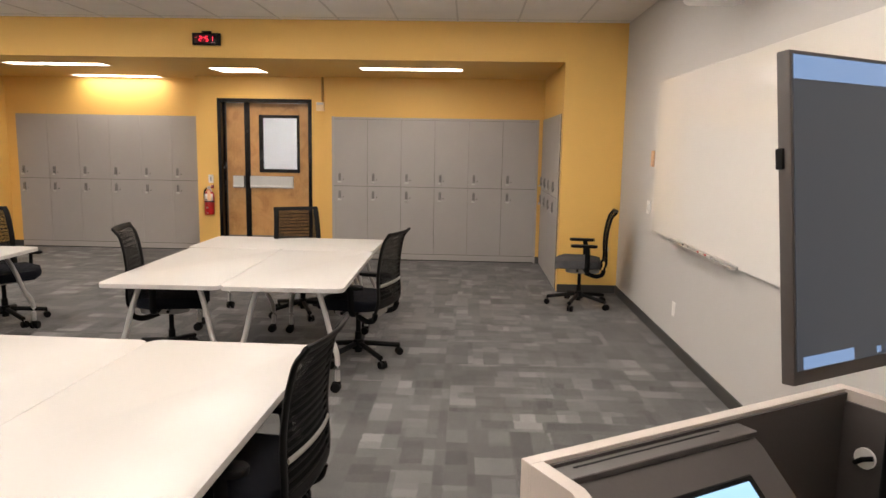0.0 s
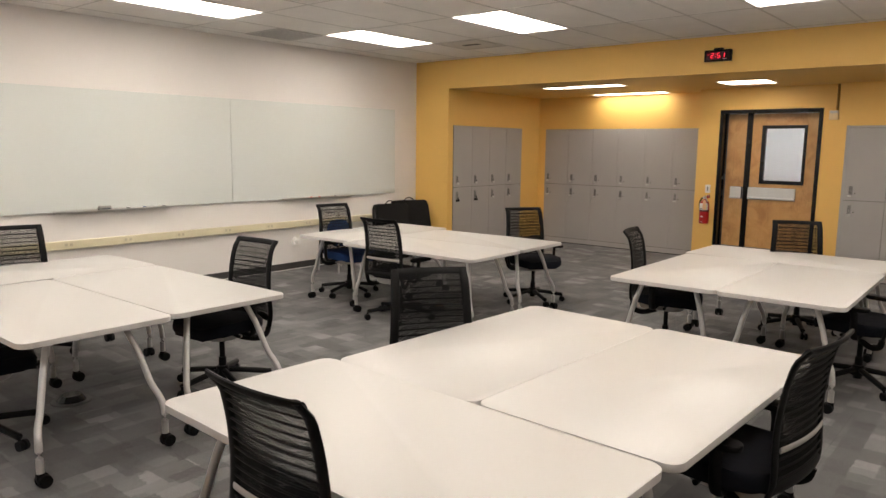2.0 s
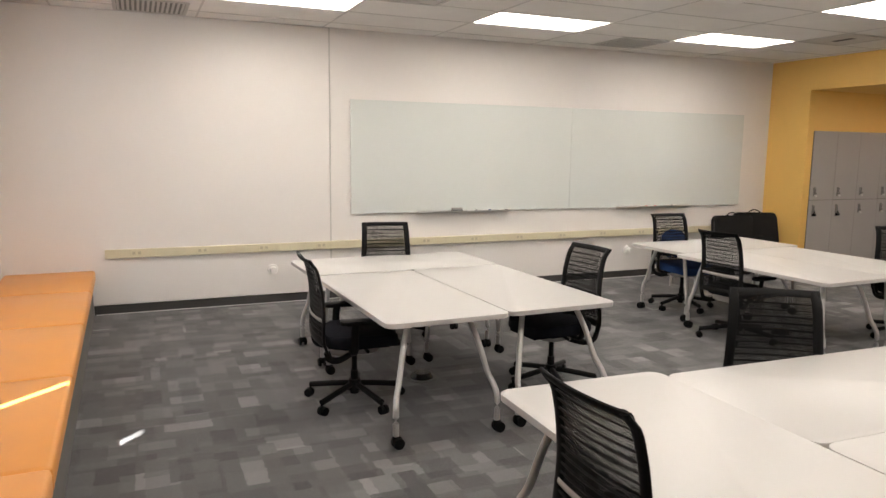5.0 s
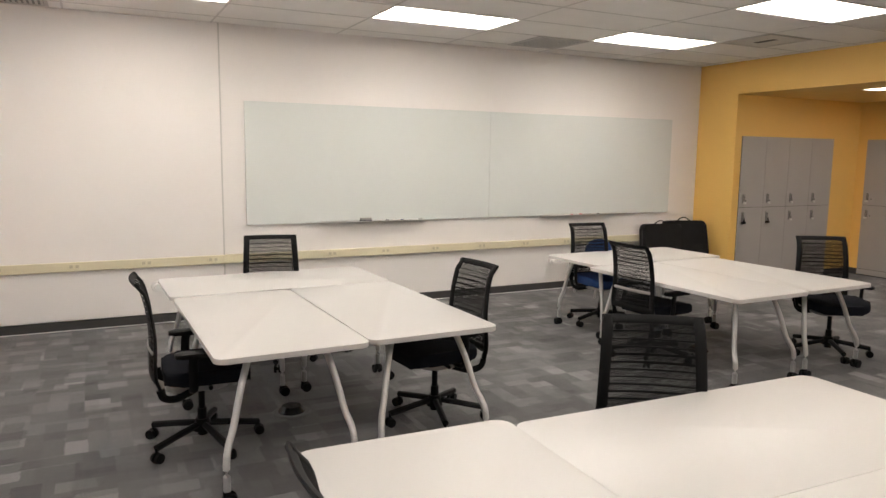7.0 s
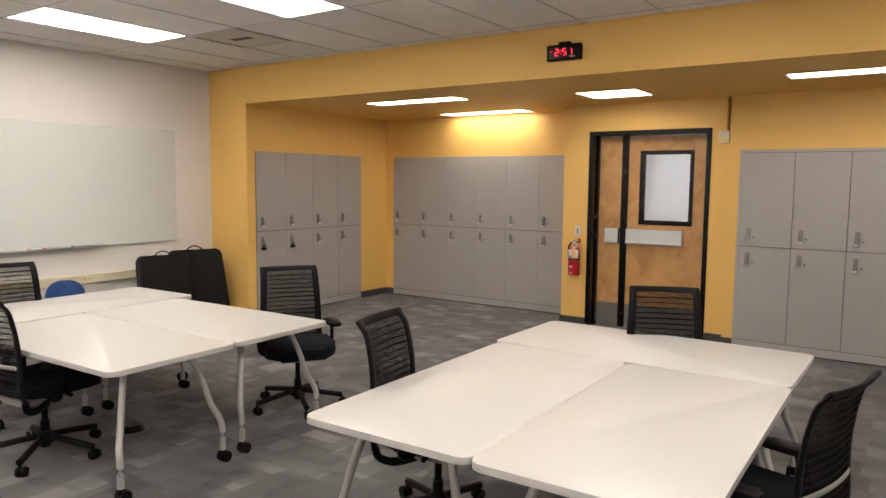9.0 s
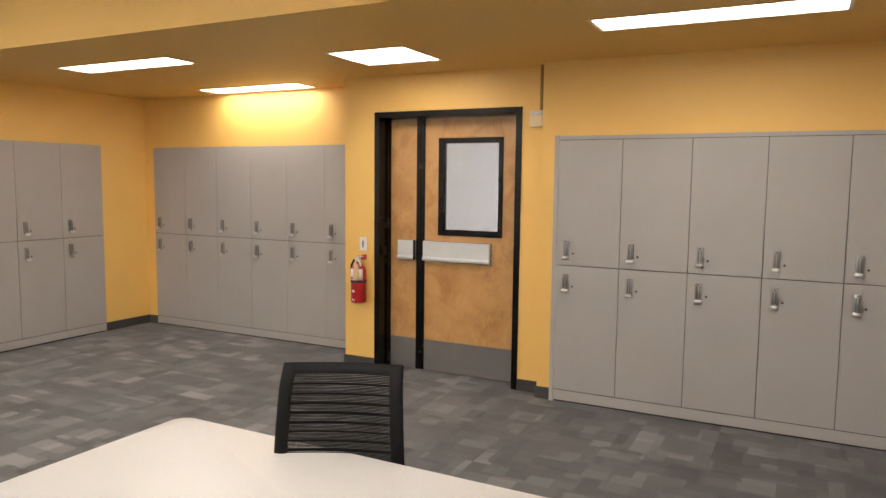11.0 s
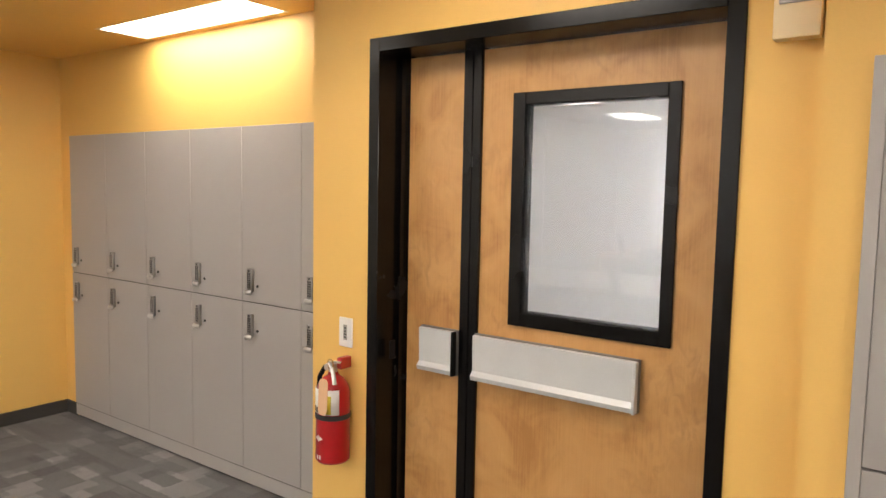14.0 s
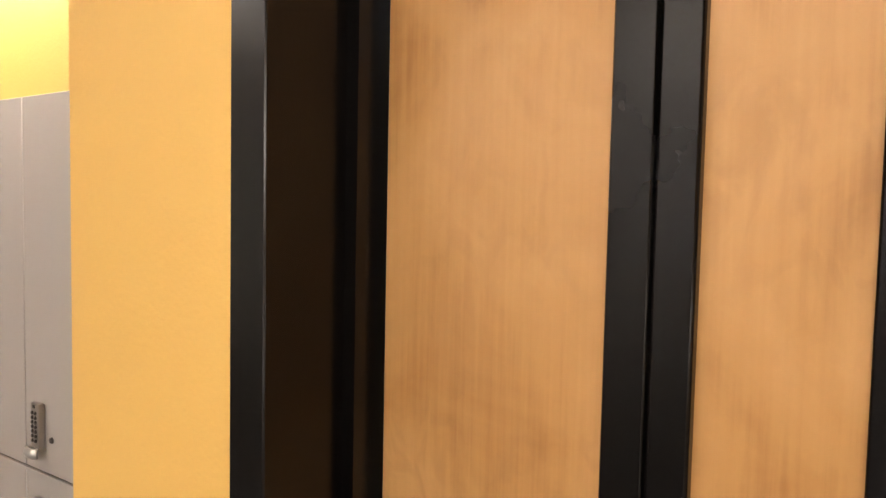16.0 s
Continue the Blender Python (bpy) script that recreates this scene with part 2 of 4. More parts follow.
LECTERN_RIM = mat("pale_taupe_edge", (0.46, 0.41, 0.37), 0.5, var=0.05)
GRILLE = mat("pale_grille_paint", (0.46, 0.445, 0.42), 0.5, var=0.05)
VENT_GREY = mat("grey_vent_paint", (0.33, 0.315, 0.295), 0.5, var=0.05)
HALL_WALL = mat("hall_white_paint", (0.80, 0.79, 0.785), 0.6, var=0.02, scale=1.4, bump=0.1, grain=140)
HALL_FLOOR = mat("beige_hall_floor", (0.52, 0.44, 0.34), 0.4, var=0.06, scale=2)


def shade_mat():
    m, n, b = node_mat("white_roller_shade")
    b.inputs["Base Color"].default_value = (0.7, 0.7, 0.7, 1)
    b.inputs["Roughness"].default_value = 0.9
    tl = n.nodes.new("ShaderNodeBsdfTranslucent")
    tl.inputs["Color"].default_value = (0.75, 0.74, 0.72, 1)
    mx = n.nodes.new("ShaderNodeMixShader")
    mx.inputs["Fac"].default_value = 0.55
    n.links.new(b.outputs[0], mx.inputs[1])
    n.links.new(tl.outputs[0], mx.inputs[2])
    n.links.new(mx.outputs[0], n.nodes["Material Output"].inputs["Surface"])
    return m


SHADE_CLOTH = shade_mat()
LAMP = glow("lit_diffuser", LAMP_COLOUR, LAMP_ROOM)
LAMP_N = glow("lit_diffuser_niche", LAMP_COLOUR, LAMP_NICHE)
LAMP_H = glow("lit_diffuser_hall", (0.92, 0.97, 1.08), LAMP_HALL)
LED_RED = glow("red_digits", (1.0, 0.02, 0.05), 0.4)
SCREEN_DARK = glow("dark_screen", (0.024, 0.030, 0.040), 0.125)
SCREEN_BLUE = glow("blue_screen_bar", (0.22, 0.36, 0.62), 0.095)
SCREEN_PALE = glow("pale_screen_panel", (0.35, 0.62, 0.9), 0.15)


# ---- mesh helpers ----
def box(bm, x0, x1, y0, y1, z0, z1, bevel=0.0, seg=1):
    r = bmesh.ops.create_cube(bm, size=1.0, matrix=Matrix.Translation(((x0 + x1) / 2, (y0 + y1) / 2, (z0 + z1) / 2)) @ Matrix.Diagonal((x1 - x0, y1 - y0, z1 - z0, 1)))
    if bevel:
        edges = list({e for v in r["verts"] for e in v.link_edges})
        bmesh.ops.bevel(bm, geom=edges, offset=bevel, segments=seg, affect="EDGES", profile=0.5)
    return bm


def cyl(bm, a, b, r0, r1=None, n=16):
    """A closed round bar from a to b."""
    a, b = Vector(a), Vector(b)
    d = b - a
    m = Matrix.Translation((a + b) / 2) @ d.to_track_quat("Z", "Y").to_matrix().to_4x4()
    bmesh.ops.create_cone(bm, cap_ends=True, segments=n, radius1=r0, radius2=r0 if r1 is None else r1, depth=d.length, matrix=m)
    return bm


def sweep(bm, pts, ra, rb=None, n=8, up=(0, 0, 1)):
    """An elliptical bar along a line of points; ra sideways, rb along up."""
    pts = [Vector(p) for p in pts]
    rb = ra if rb is None else rb
    rings = []
    for i, p in enumerate(pts):
        d = (pts[min(i + 1, len(pts) - 1)] - pts[max(i - 1, 0)]).normalized()
        s = d.cross(Vector(up))
        s = s.normalized() if s.length > 1e-4 else d.orthogonal().normalized()
        u = s.cross(d).normalized()
        rings.append([bm.verts.new(p + s * ra * math.cos(2 * math.pi * k / n) + u * rb * math.sin(2 * math.pi * k / n)) for k in range(n)])
    for a, b in zip(rings, rings[1:]):
        for k in range(n):
            bm.faces.new((a[k], a[(k + 1) % n], b[(k + 1) % n], b[k]))
    bm.faces.new(rings[0][::-1])
    bm.faces.new(rings[-1])
    return bm


def slab(bm, pts, z0, z1, bevel=0.0, seg=2):
    """A flat plate over an outline of (x, y) points."""
    lo = [bm.verts.new((x, y, z0)) for x, y in pts]
    hi = [bm.verts.new((x, y, z1)) for x, y in pts]
    n = len(pts)
    top, low = bm.faces.new(hi), bm.faces.new(lo[::-1])
    for i in range(n):
        bm.faces.new((lo[i], lo[(i + 1) % n], hi[(i + 1) % n], hi[i]))
    if bevel:
        bmesh.ops.bevel(bm, geom=list(top.edges) + list(low.edges), offset=bevel, segments=seg, affect="EDGES", profile=0.5)
    return bm


def rounded(x0, x1, y0, y1, r, n=6):
    out = []
    for cx, cy, a0 in ((x1 - r, y1 - r, 0), (x0 + r, y1 - r, 90), (x0 + r, y0 + r, 180), (x1 - r, y0 + r, 270)):
        for k in range(n + 1):
            a = radians(a0 + 90 * k / n)
            out.append((cx + r * math.cos(a), cy + r * math.sin(a)))
    return out


def finish(bm, name, material, smooth=40):
    bmesh.ops.recalc_face_normals(bm, faces=bm.faces)
    me = bpy.data.meshes.new(name)
    bm.to_mesh(me)
    bm.free()
    me.materials.append(material)
    if smooth:
        for p in me.polygons:
            p.use_smooth = p.area < 0.12
        me.set_sharp_from_angle(angle=radians(smooth))
    return me


def part(name, bm, material, parent=None, label="", smooth=40):
    ob = new(name, finish(bm, name, material, smooth))
    ob.parent = parent
    return tagged(ob, label)


def thing(name, label, category, m=None, group="", kind=""):
    ob = new(name)
    ob.empty_display_size = 0.1
    ob.matrix_basis = m or Matrix()
    return tagged(ob, label, category, group, kind)


def B(*a, **k):
    return box(bmesh.new(), *a, **k)


def structure(name, bm, material, label, category):
    return tagged(part(name, bm, material, None), label, category, "", "structure")


# ---- the room ----
XW, XE, YB, YF, ZC = -7.22, 1.84, -2.1, 7.333, 2.882
NX0, NX1, ZS = -6.576, 1.19, 2.48
YA, YD, YL = 9.84, 9.40, 9.282
YFAR = 10.05

floor = structure("floor", B(XW - 0.15, XE + 0.15, YB - 0.15, YFAR, -0.2, -0.006), RUBBER, "dark floor slab under grey carpet tiles", "floor")
structure("wall_west", B(XW - 0.12, XW, YB, YF, 0, 3.0), WHITE_WALL, "warm white painted wall behind the long board", "wall")
bm = B(XW, XW + 0.025, YB, 1.0, 0.10, ZC)
structure("wall_panel", bm, WHITE_WALL, "white wall panel with an upright joint", "wall")
# Grey strip drawn where the panel step only casts a thin shadow line.
structure("wall_joint", B(XW + 0.0255, XW + 0.029, 0.985, 0.9995, 0.10, ZC, bevel=0.001), TBAR, "thin grey upright strip in place of the shadow line at the wall joint", "trim")
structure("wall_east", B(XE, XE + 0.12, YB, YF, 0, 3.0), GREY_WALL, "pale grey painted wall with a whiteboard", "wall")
WX0, WX1, WZ0, WZ1 = -6.4, -2.2, 0.95, 2.70
bm = bmesh.new()
box(bm, XW - 0.12, WX0, YB - 0.12, YB, 0, 3.0)
box(bm, WX1, XE + 0.12, YB - 0.12, YB, 0, 3.0)
box(bm, WX0, WX1, YB - 0.12, YB, 0, WZ0)
box(bm, WX0, WX1, YB - 0.12, YB, WZ1, 3.0)
structure("wall_south", bm, WHITE_WALL, "white painted wall behind the orange bench", "wall")
win = structure("window_1", B(WX0, WX1, YB - 0.1, YB - 0.06, WZ0, WZ0 + 0.04), BLACK_METAL, "shaded window with its roller blind drawn down", "window")
part("window_frame", B(WX1 - 0.03, WX1, YB - 0.1, YB - 0.06, WZ0 + 0.04, WZ1), BLACK_METAL, win)
part("roller_blind", B(WX0, -2.765, YB - 0.05, YB - 0.046, WZ0, WZ1), SHADE_CLOTH, win, "white opaque roller blind")
part("roller_blind", B(-2.695, WX1, YB - 0.05, YB - 0.046, WZ0, WZ1), SHADE_CLOTH, win, "white opaque roller blind")

# yellow front wall with the locker recess behind it
bm = bmesh.new()
box(bm, XW - 0.12, NX0, YF, YF + 0.12, 0, 3.0)
box(bm, NX1, XE + 0.12, YF, YF + 0.12, 0, 3.0)
box(bm, NX0, NX1, YF, YF + 0.15, ZS, 3.0)
structure("wall_north", bm, YELLOW, "golden yellow wall with a wide opening to the lockers", "wall")
SY0, SY1 = 7.453, 9.275
AX0, AX1 = -6.43, -3.676
BX0, BX1 = -1.67, 1.115
LH = 1.95
bm = bmesh.new()
box(bm, NX0 - 0.5, NX0, YF + 0.12, SY0, 0, ZS)
box(bm, NX0 - 0.5, NX0, SY1, YFAR, 0, ZS)
box(bm, NX0 - 0.5, NX0, SY0, SY1, LH, ZS)
structure("wall_recess_west", bm, YELLOW, "golden yellow side wall around grey lockers", "wall")
bm = bmesh.new()
box(bm, NX1, NX1 + 0.5, YF + 0.12, 7.46, 0, ZS)
box(bm, NX1, NX1 + 0.5, 9.27, YFAR, 0, ZS)
box(bm, NX1, NX1 + 0.5, 7.46, 9.27, LH, ZS)
structure("wall_recess_east", bm, YELLOW, "golden yellow side wall around grey lockers", "wall")
DX0, DX1, DZ = -3.30, -1.985, 2.185
for label, boxes in (
        ("golden yellow wall above grey lockers beside the door", [(NX0, AX0, YA, YFAR, 0, ZS), (AX0, AX1, YA, YFAR, LH, ZS), (AX1, -3.6, YA, YFAR, 0, ZS)]),
        ("golden yellow wall pier with an extinguisher beside the door", [(-3.6, DX0 + 0.01, YD, YFAR - 0.3, 0, ZS)]),
        ("golden yellow wall over the black door frame", [(DX0 + 0.01, DX1 - 0.01, YD, YFAR - 0.3, DZ - 0.01, ZS)]),
        ("golden yellow wall pier between the door and lockers", [(DX1 - 0.01, -1.787, YD, YFAR - 0.3, 0, ZS)]),
        ("golden yellow wall above grey lockers across the recess", [(-1.787, BX0, YL + 0.008, YFAR - 0.3, 0, ZS), (BX0, BX1, YL + 0.008, YFAR - 0.3, LH, ZS), (BX1, NX1, YL + 0.008, YFAR - 0.3, 0, ZS)])):
    bm = bmesh.new()
    for b in boxes:
        box(bm, *b)
    structure("wall_recess_north", bm, YELLOW, label, "wall")
SOFFIT = [(-5.42, -4.19, 8.02, 8.33), (-5.42, -4.19, 9.48, 9.80), (-3.05, -2.42, 8.36, 8.92), (-1.15, 0.10, 8.12, 8.43)]


def holed(bm, x0, x1, y0, y1, z0, z1, holes):
    """A plate in strips with oblong holes left open."""
    xs = sorted({x0, x1, *[h[0] for h in holes], *[h[1] for h in holes]})
    ys = sorted({y0, y1, *[h[2] for h in holes], *[h[3] for h in holes]})
    for a, b in zip(xs, xs[1:]):
        for c, d in zip(ys, ys[1:]):
            open_here = any(h[0] <= (a + b) / 2 <= h[1] and h[2] <= (c + d) / 2 <= h[3] for h in holes)
            if not open_here:
                box(bm, a, b, c, d, z0, z1)
    return bm


bm = holed(bmesh.new(), NX0 - 0.5, NX1 + 0.5, YF + 0.15, YFAR, ZS, ZS + 0.1, SOFFIT)
structure("ceiling_recess", bm, YELLOW, "low golden yellow painted ceiling over the lockers", "ceiling")

# suspended ceiling
PX, PY, GX, GY = 0.63, 1.25, -1.22, 5.93
# Row k = -2 is added out of view to brighten the east side.
ROOM_LIGHTS = [(GX - PX * k, GX - PX * k + PX, GY - PY * j - PY, GY - PY * j) for k in (8, 5, 1, -2) for j in (0, 2, 4)]
bm = bmesh.new()
ky = range(-2, 8)
for i in range(-11, 6):
    for j in ky:
        x0, x1 = GX + PX * i, GX + PX * (i + 1)
        y1 = GY - PY * j
        y0 = y1 - PY
        if any(abs(x0 - h[0]) < 0.02 and abs(y0 - h[2]) < 0.02 for h in ROOM_LIGHTS):
            continue
        x0, x1, y0, y1 = max(x0, XW), min(x1, XE), max(y0, YB), min(y1, YF)
        if x1 - x0 > 0.03 and y1 - y0 > 0.03:
            box(bm, x0 + 0.009, x1 - 0.009, y0 + 0.009, y1 - 0.009, ZC + 0.004, ZC + 0.02)
ceil = structure("ceiling", bm, TILE, "white suspended ceiling of mineral fibre tiles", "ceiling")
bm = bmesh.new()
for i in range(-10, 6):
    x = GX + PX * i
    if XW < x < XE:
        box(bm, x - 0.009, x + 0.009, YB, YF, ZC + 0.001, ZC + 0.03)
for j in ky:
    y = GY - PY * j
    if YB < y < YF:
        box(bm, XW, XE, y - 0.009, y + 0.009, ZC + 0.0015, ZC + 0.028)
part("ceiling_grid", bm, TBAR, ceil, "off-white metal ceiling grid, darkened for the shaded tile edges")
structure("ceiling_slab", B(XW - 0.12, XE + 0.12, YB - 0.12, YF + 0.12, 3.0, 3.1), TILE, "plain slab above the suspended ceiling", "ceiling")


def troffer(x0, x1, y0, y1, z, lamp, group, label):
    """A recessed light: steel tray, rim and two lit lenses either side of a spine."""
    t = thing("ceiling_light", label, "ceiling light", Matrix.Translation(((x0 + x1) / 2, (y0 + y1) / 2, z)), group)
    w, d = (x1 - x0) / 2, (y1 - y0) / 2
    bm = bmesh.new()
    box(bm, -w, w, -d, d, 0.05, 0.08)
    for a in ((-w, -w + 0.02, -d, d), (w - 0.02, w, -d, d), (-w + 0.02, w - 0.02, -d, -d + 0.02), (-w + 0.02, w - 0.02, d - 0.02, d)):
        box(bm, *a, 0.001, 0.05)
    part("tray", bm, WHITE_PLASTIC, t)
    if d > w:
        for s in (-1, 1):
            part("diffuser", B(min(s * 0.012, s * (w - 0.021)), max(s * 0.012, s * (w - 0.021)), -d + 0.021, d - 0.021, 0.012, 0.022), lamp, t, "glowing white lens")
        part("spine", B(-0.0115, 0.0115, -d + 0.021, d - 0.021, 0.01, 0.03), WHITE_PLASTIC, t)
    else:
        part("diffuser", B(-w + 0.021, w - 0.021, -d + 0.021, d - 0.021, 0.012, 0.022), lamp, t, "glowing white lens")
    return t


for h in ROOM_LIGHTS:
    troffer(*h, ZC, LAMP, "room ceiling lights", "recessed white fluorescent ceiling light, switched on, in a grid with an added east row")
for h in SOFFIT:
    troffer(*h, ZS, LAMP_N, "recess ceiling lights", "narrow recessed ceiling light over the lockers, switched on")

# base boards
def skirting(bm, x0, x1, y0, y1):
    box(bm, x0, x1, y0, y1, 0.0, 0.09, 0.003)


bm = bmesh.new()
skirting(bm, XW, XW + 0.014, -1.35, YF)
skirting(bm, XE - 0.014, XE, YB, YF)
skirting(bm, XW + 0.014, NX0, YF - 0.012, YF)
skirting(bm, NX1, XE - 0.014, YF - 0.012, YF)
skirting(bm, NX0, NX0 + 0.012, SY1, YA)
skirting(bm, NX0 + 0.012, AX0, YA - 0.012, YA)
skirting(bm, -3.612, -3.6, YD, YA)
skirting(bm, -3.612, DX0, YD - 0.012, YD)
skirting(bm, DX1, -1.799, YD - 0.012, YD)
skirting(bm, -1.799, -1.787, YL - 0.004, YD)
skirting(bm, -1.787, BX0, YL - 0.004, YL + 0.008)
skirting(bm, BX1, NX1, YL - 0.004, YL + 0.008)
skirting(bm, NX0, NX0 + 0.012, YF + 0.12, SY0)
structure("baseboard", bm, RUBBER, "dark grey rubber wall base", "baseboard")

# Added white strip standing for the highlight in the gap at the carpet edge.
structure("trim", B(XW + 0.0145, XW + 0.020, -1.33, YF - 0.02, 0.0, 0.006), WHITE_PLASTIC, "thin pale strip in place of the highlight along the carpet edge gap", "trim")

# hall behind the door
bm = bmesh.new()
box(bm, -5.3, 1.0, 13.4, 13.5, 0, 2.94)
box(bm, -5.4, -5.3, YFAR, 13.5, 0, 2.94)
box(bm, 1.0, 1.1, YFAR - 0.29, 13.5, 0, 2.94)
box(bm, -5.4, 1.1, YFAR + 0.001, YFAR + 0.05, ZS, 2.94)
structure("wall_hall", bm, HALL_WALL, "plain white hall walls beyond the door", "wall")
structure("floor_hall", B(-5.4, 1.1, YFAR, 13.5, -0.2, 0.0), HALL_FLOOR, "beige hall floor beyond the door", "floor")
structure("floor_threshold", B(-3.6, 1.0, 9.6, YFAR, -0.005, 0.0), HALL_FLOOR, "beige floor under the door", "floor")
structure("ceiling_hall", B(-5.4, 1.1, YFAR, 13.5, 2.94, 3.0), TILE, "white hall ceiling", "ceiling")
structure("baseboard_hall", B(-5.3, 1.0, 13.388, 13.4, 0, 0.1), RUBBER, "black hall wall base", "baseboard")
# Unseen fixtures added only to keep the hall behind the glass bright.
troffer(-3.2, -2.58, 11.0, 12.25, 2.85, LAMP_H, "hall ceiling lights", "added unseen hall ceiling light that brightens the hall")
troffer(-0.9, -0.28, 11.0, 12.25, 2.85, LAMP_H, "hall ceiling lights", "added unseen hall ceiling light that brightens the hall")


# ---- door ----
YDR = 9.54
door = structure("door_1", B(DX0, DX0 + 0.05, YD - 0.008, YDR + 0.05, 0, DZ, bevel=0.002), BLACK_METAL, "closed maple double door of unequal leaves in a black steel frame", "door")
part("frame_jamb", B(DX1 - 0.05, DX1, YD - 0.008, YDR + 0.05, 0, DZ, bevel=0.002), BLACK_METAL, door)
part("frame_head", B(DX0 + 0.05, DX1 - 0.05, YD - 0.008, YDR + 0.05, DZ - 0.05, DZ, bevel=0.002), BLACK_METAL, door)
part("frame_stop", B(DX0 + 0.05, DX0 + 0.066, YDR - 0.035, YDR + 0.05, 0, DZ - 0.05), BLACK_METAL, door)
part("frame_stop", B(DX1 - 0.066, DX1 - 0.05, YDR - 0.035, YDR + 0.05, 0, DZ - 0.05), BLACK_METAL, door)
L1, L2, R1, R2 = DX0 + 0.078, -2.962, -2.893, DX1 - 0.07
leaf = part("narrow_leaf", B(L1, L2, YDR, YDR + 0.045, 0.012, DZ - 0.055, bevel=0.002), MAPLE, door, "narrow maple veneer leaf")
part("kick_plate", B(L1 + 0.004, L2 - 0.004, YDR - 0.004, YDR, 0.015, 0.275), KICK, leaf, "grey metal kick plate")
GX0, GX1, GZ0, GZ1 = -2.720, -2.222, 1.211, 1.936
bm = bmesh.new()
box(bm, R1, GX0, YDR, YDR + 0.045, 0.012, DZ - 0.055)
box(bm, GX1, R2, YDR, YDR + 0.045, 0.012, DZ - 0.055)
box(bm, GX0, GX1, YDR, YDR + 0.045, 0.012, GZ0)
box(bm, GX0, GX1, YDR, YDR + 0.045, GZ1, DZ - 0.055)
wide = part("wide_leaf", bm, MAPLE, door, "maple veneer leaf with a glazed vision panel")
part("kick_plate", B(R1 + 0.004, R2 - 0.004, YDR - 0.004, YDR, 0.015, 0.275), KICK, wide, "grey metal kick plate")
bm = bmesh.new()
W0, W1, V0, V1 = -2.763, -2.188, 1.17, 1.972
for a in ((W0, GX0 + 0.006, V0, V1), (GX1 - 0.006, W1, V0, V1), (GX0 + 0.006, GX1 - 0.006, V0, GZ0 + 0.006), (GX0 + 0.006, GX1 - 0.006, GZ1 - 0.006, V1)):
    box(bm, a[0], a[1], YDR - 0.010, YDR - 0.0005, a[2], a[3], 0.002)
for a in ((GX0, GX0 + 0.008, GZ0, GZ1), (GX1 - 0.008, GX1, GZ0, GZ1), (GX0 + 0.008, GX1 - 0.008, GZ0, GZ0 + 0.008), (GX0 + 0.008, GX1 - 0.008, GZ1 - 0.008, GZ1)):
    box(bm, a[0], a[1], YDR + 0.0005, YDR + 0.006, a[2], a[3])
    box(bm, a[0], a[1], YDR + 0.0135, YDR + 0.046, a[2], a[3])
part("vision_frame", bm, BLACK_METAL, wide, "black metal glazing frame")
pane = part("pane", B(GX0 + 0.002, GX1 - 0.002, YDR + 0.007, YDR + 0.013, GZ0 + 0.002, GZ1 - 0.002), GLASS, wide, "clear glass pane", smooth=0)
pane.visible_shadow = False
bm = bmesh.new()
box(bm, L2 - 0.004, -2.9275, YDR - 0.014, YDR + 0.04, 0.012, DZ - 0.052, 0.002)
part("astragal", bm, BLACK_METAL, door, "black steel meeting strip")
part("astragal", B(-2.9255, R1 + 0.004, YDR - 0.014, YDR + 0.04, 0.012, DZ - 0.052, bevel=0.003), BLACK_METAL, door, "black steel meeting strip")


def push_bar(x0, x1, parent):
    """A flat touch bar: back plate, proud pad with a bevelled lower lip."""
    bar = part("push_bar", B(x0, x1, YDR - 0.022, YDR - 0.0005, 0.95, 1.122, bevel=0.003), KICK, parent, "satin aluminium push bar")
    bm = bmesh.new()
    v = [bm.verts.new((x, y, z)) for x in (x0 + 0.004, x1 - 0.012) for y, z in ((YDR - 0.0225, 0.955), (YDR - 0.0225, 1.118), (YDR - 0.034, 1.116), (YDR - 0.031, 0.988), (YDR - 0.047, 0.972), (YDR - 0.042, 0.956))]
    for k in range(6):
        bm.faces.new((v[k], v[(k + 1) % 6], v[6 + (k + 1) % 6], v[6 + k]))
    bm.faces.new(v[5::-1])
    bm.faces.new(v[6:])
    part("touch_pad", bm, ALU, bar, smooth=0)
    part("end_cap", B(x1 - 0.0115, x1, YDR - 0.048, YDR - 0.0225, 0.953, 1.119, bevel=0.003), BLACK if x1 < -2.9 else ALU, bar)


push_bar(-3.14, -2.968, leaf)
push_bar(-2.895, -2.278, wide)
part("strike", B(-3.228, -3.22, 9.44, 9.47, 0.99, 1.06, bevel=0.002), BLACK, door)


def lathe(bm, prof, n=24):
    rings = [[bm.verts.new((r * math.cos(2 * math.pi * k / n), r * math.sin(2 * math.pi * k / n), z)) for k in range(n)] if r else [bm.verts.new((0, 0, z))] for r, z in prof]
    for a, b in zip(rings, rings[1:]):
        for k in range(n):
            f = [a[k % len(a)], a[(k + 1) % len(a)], b[(k + 1) % len(b)], b[k % len(b)]]
            u = []
            for q in f:
                if q not in u:
                    u.append(q)
            if len(u) > 2:
                bm.faces.new(u)
    return bm


# ---- lockers ----
ZINC = mat("satin_zinc", (0.31, 0.30, 0.288), 0.32, metal=0.75, var=0.08)
bm = bmesh.new()
box(bm, -0.0205, 0.0205, -0.018, 0, 0.022, 0.144, 0.006, 2)
LOCK = finish(bm, "lock", ZINC)
BUTTON = mat("dark_button", (0.05, 0.048, 0.046), 0.4, metal=0.4)
CHROME = mat("satin_chrome", (0.55, 0.537, 0.515), 0.34, metal=0.85, var=0.06)
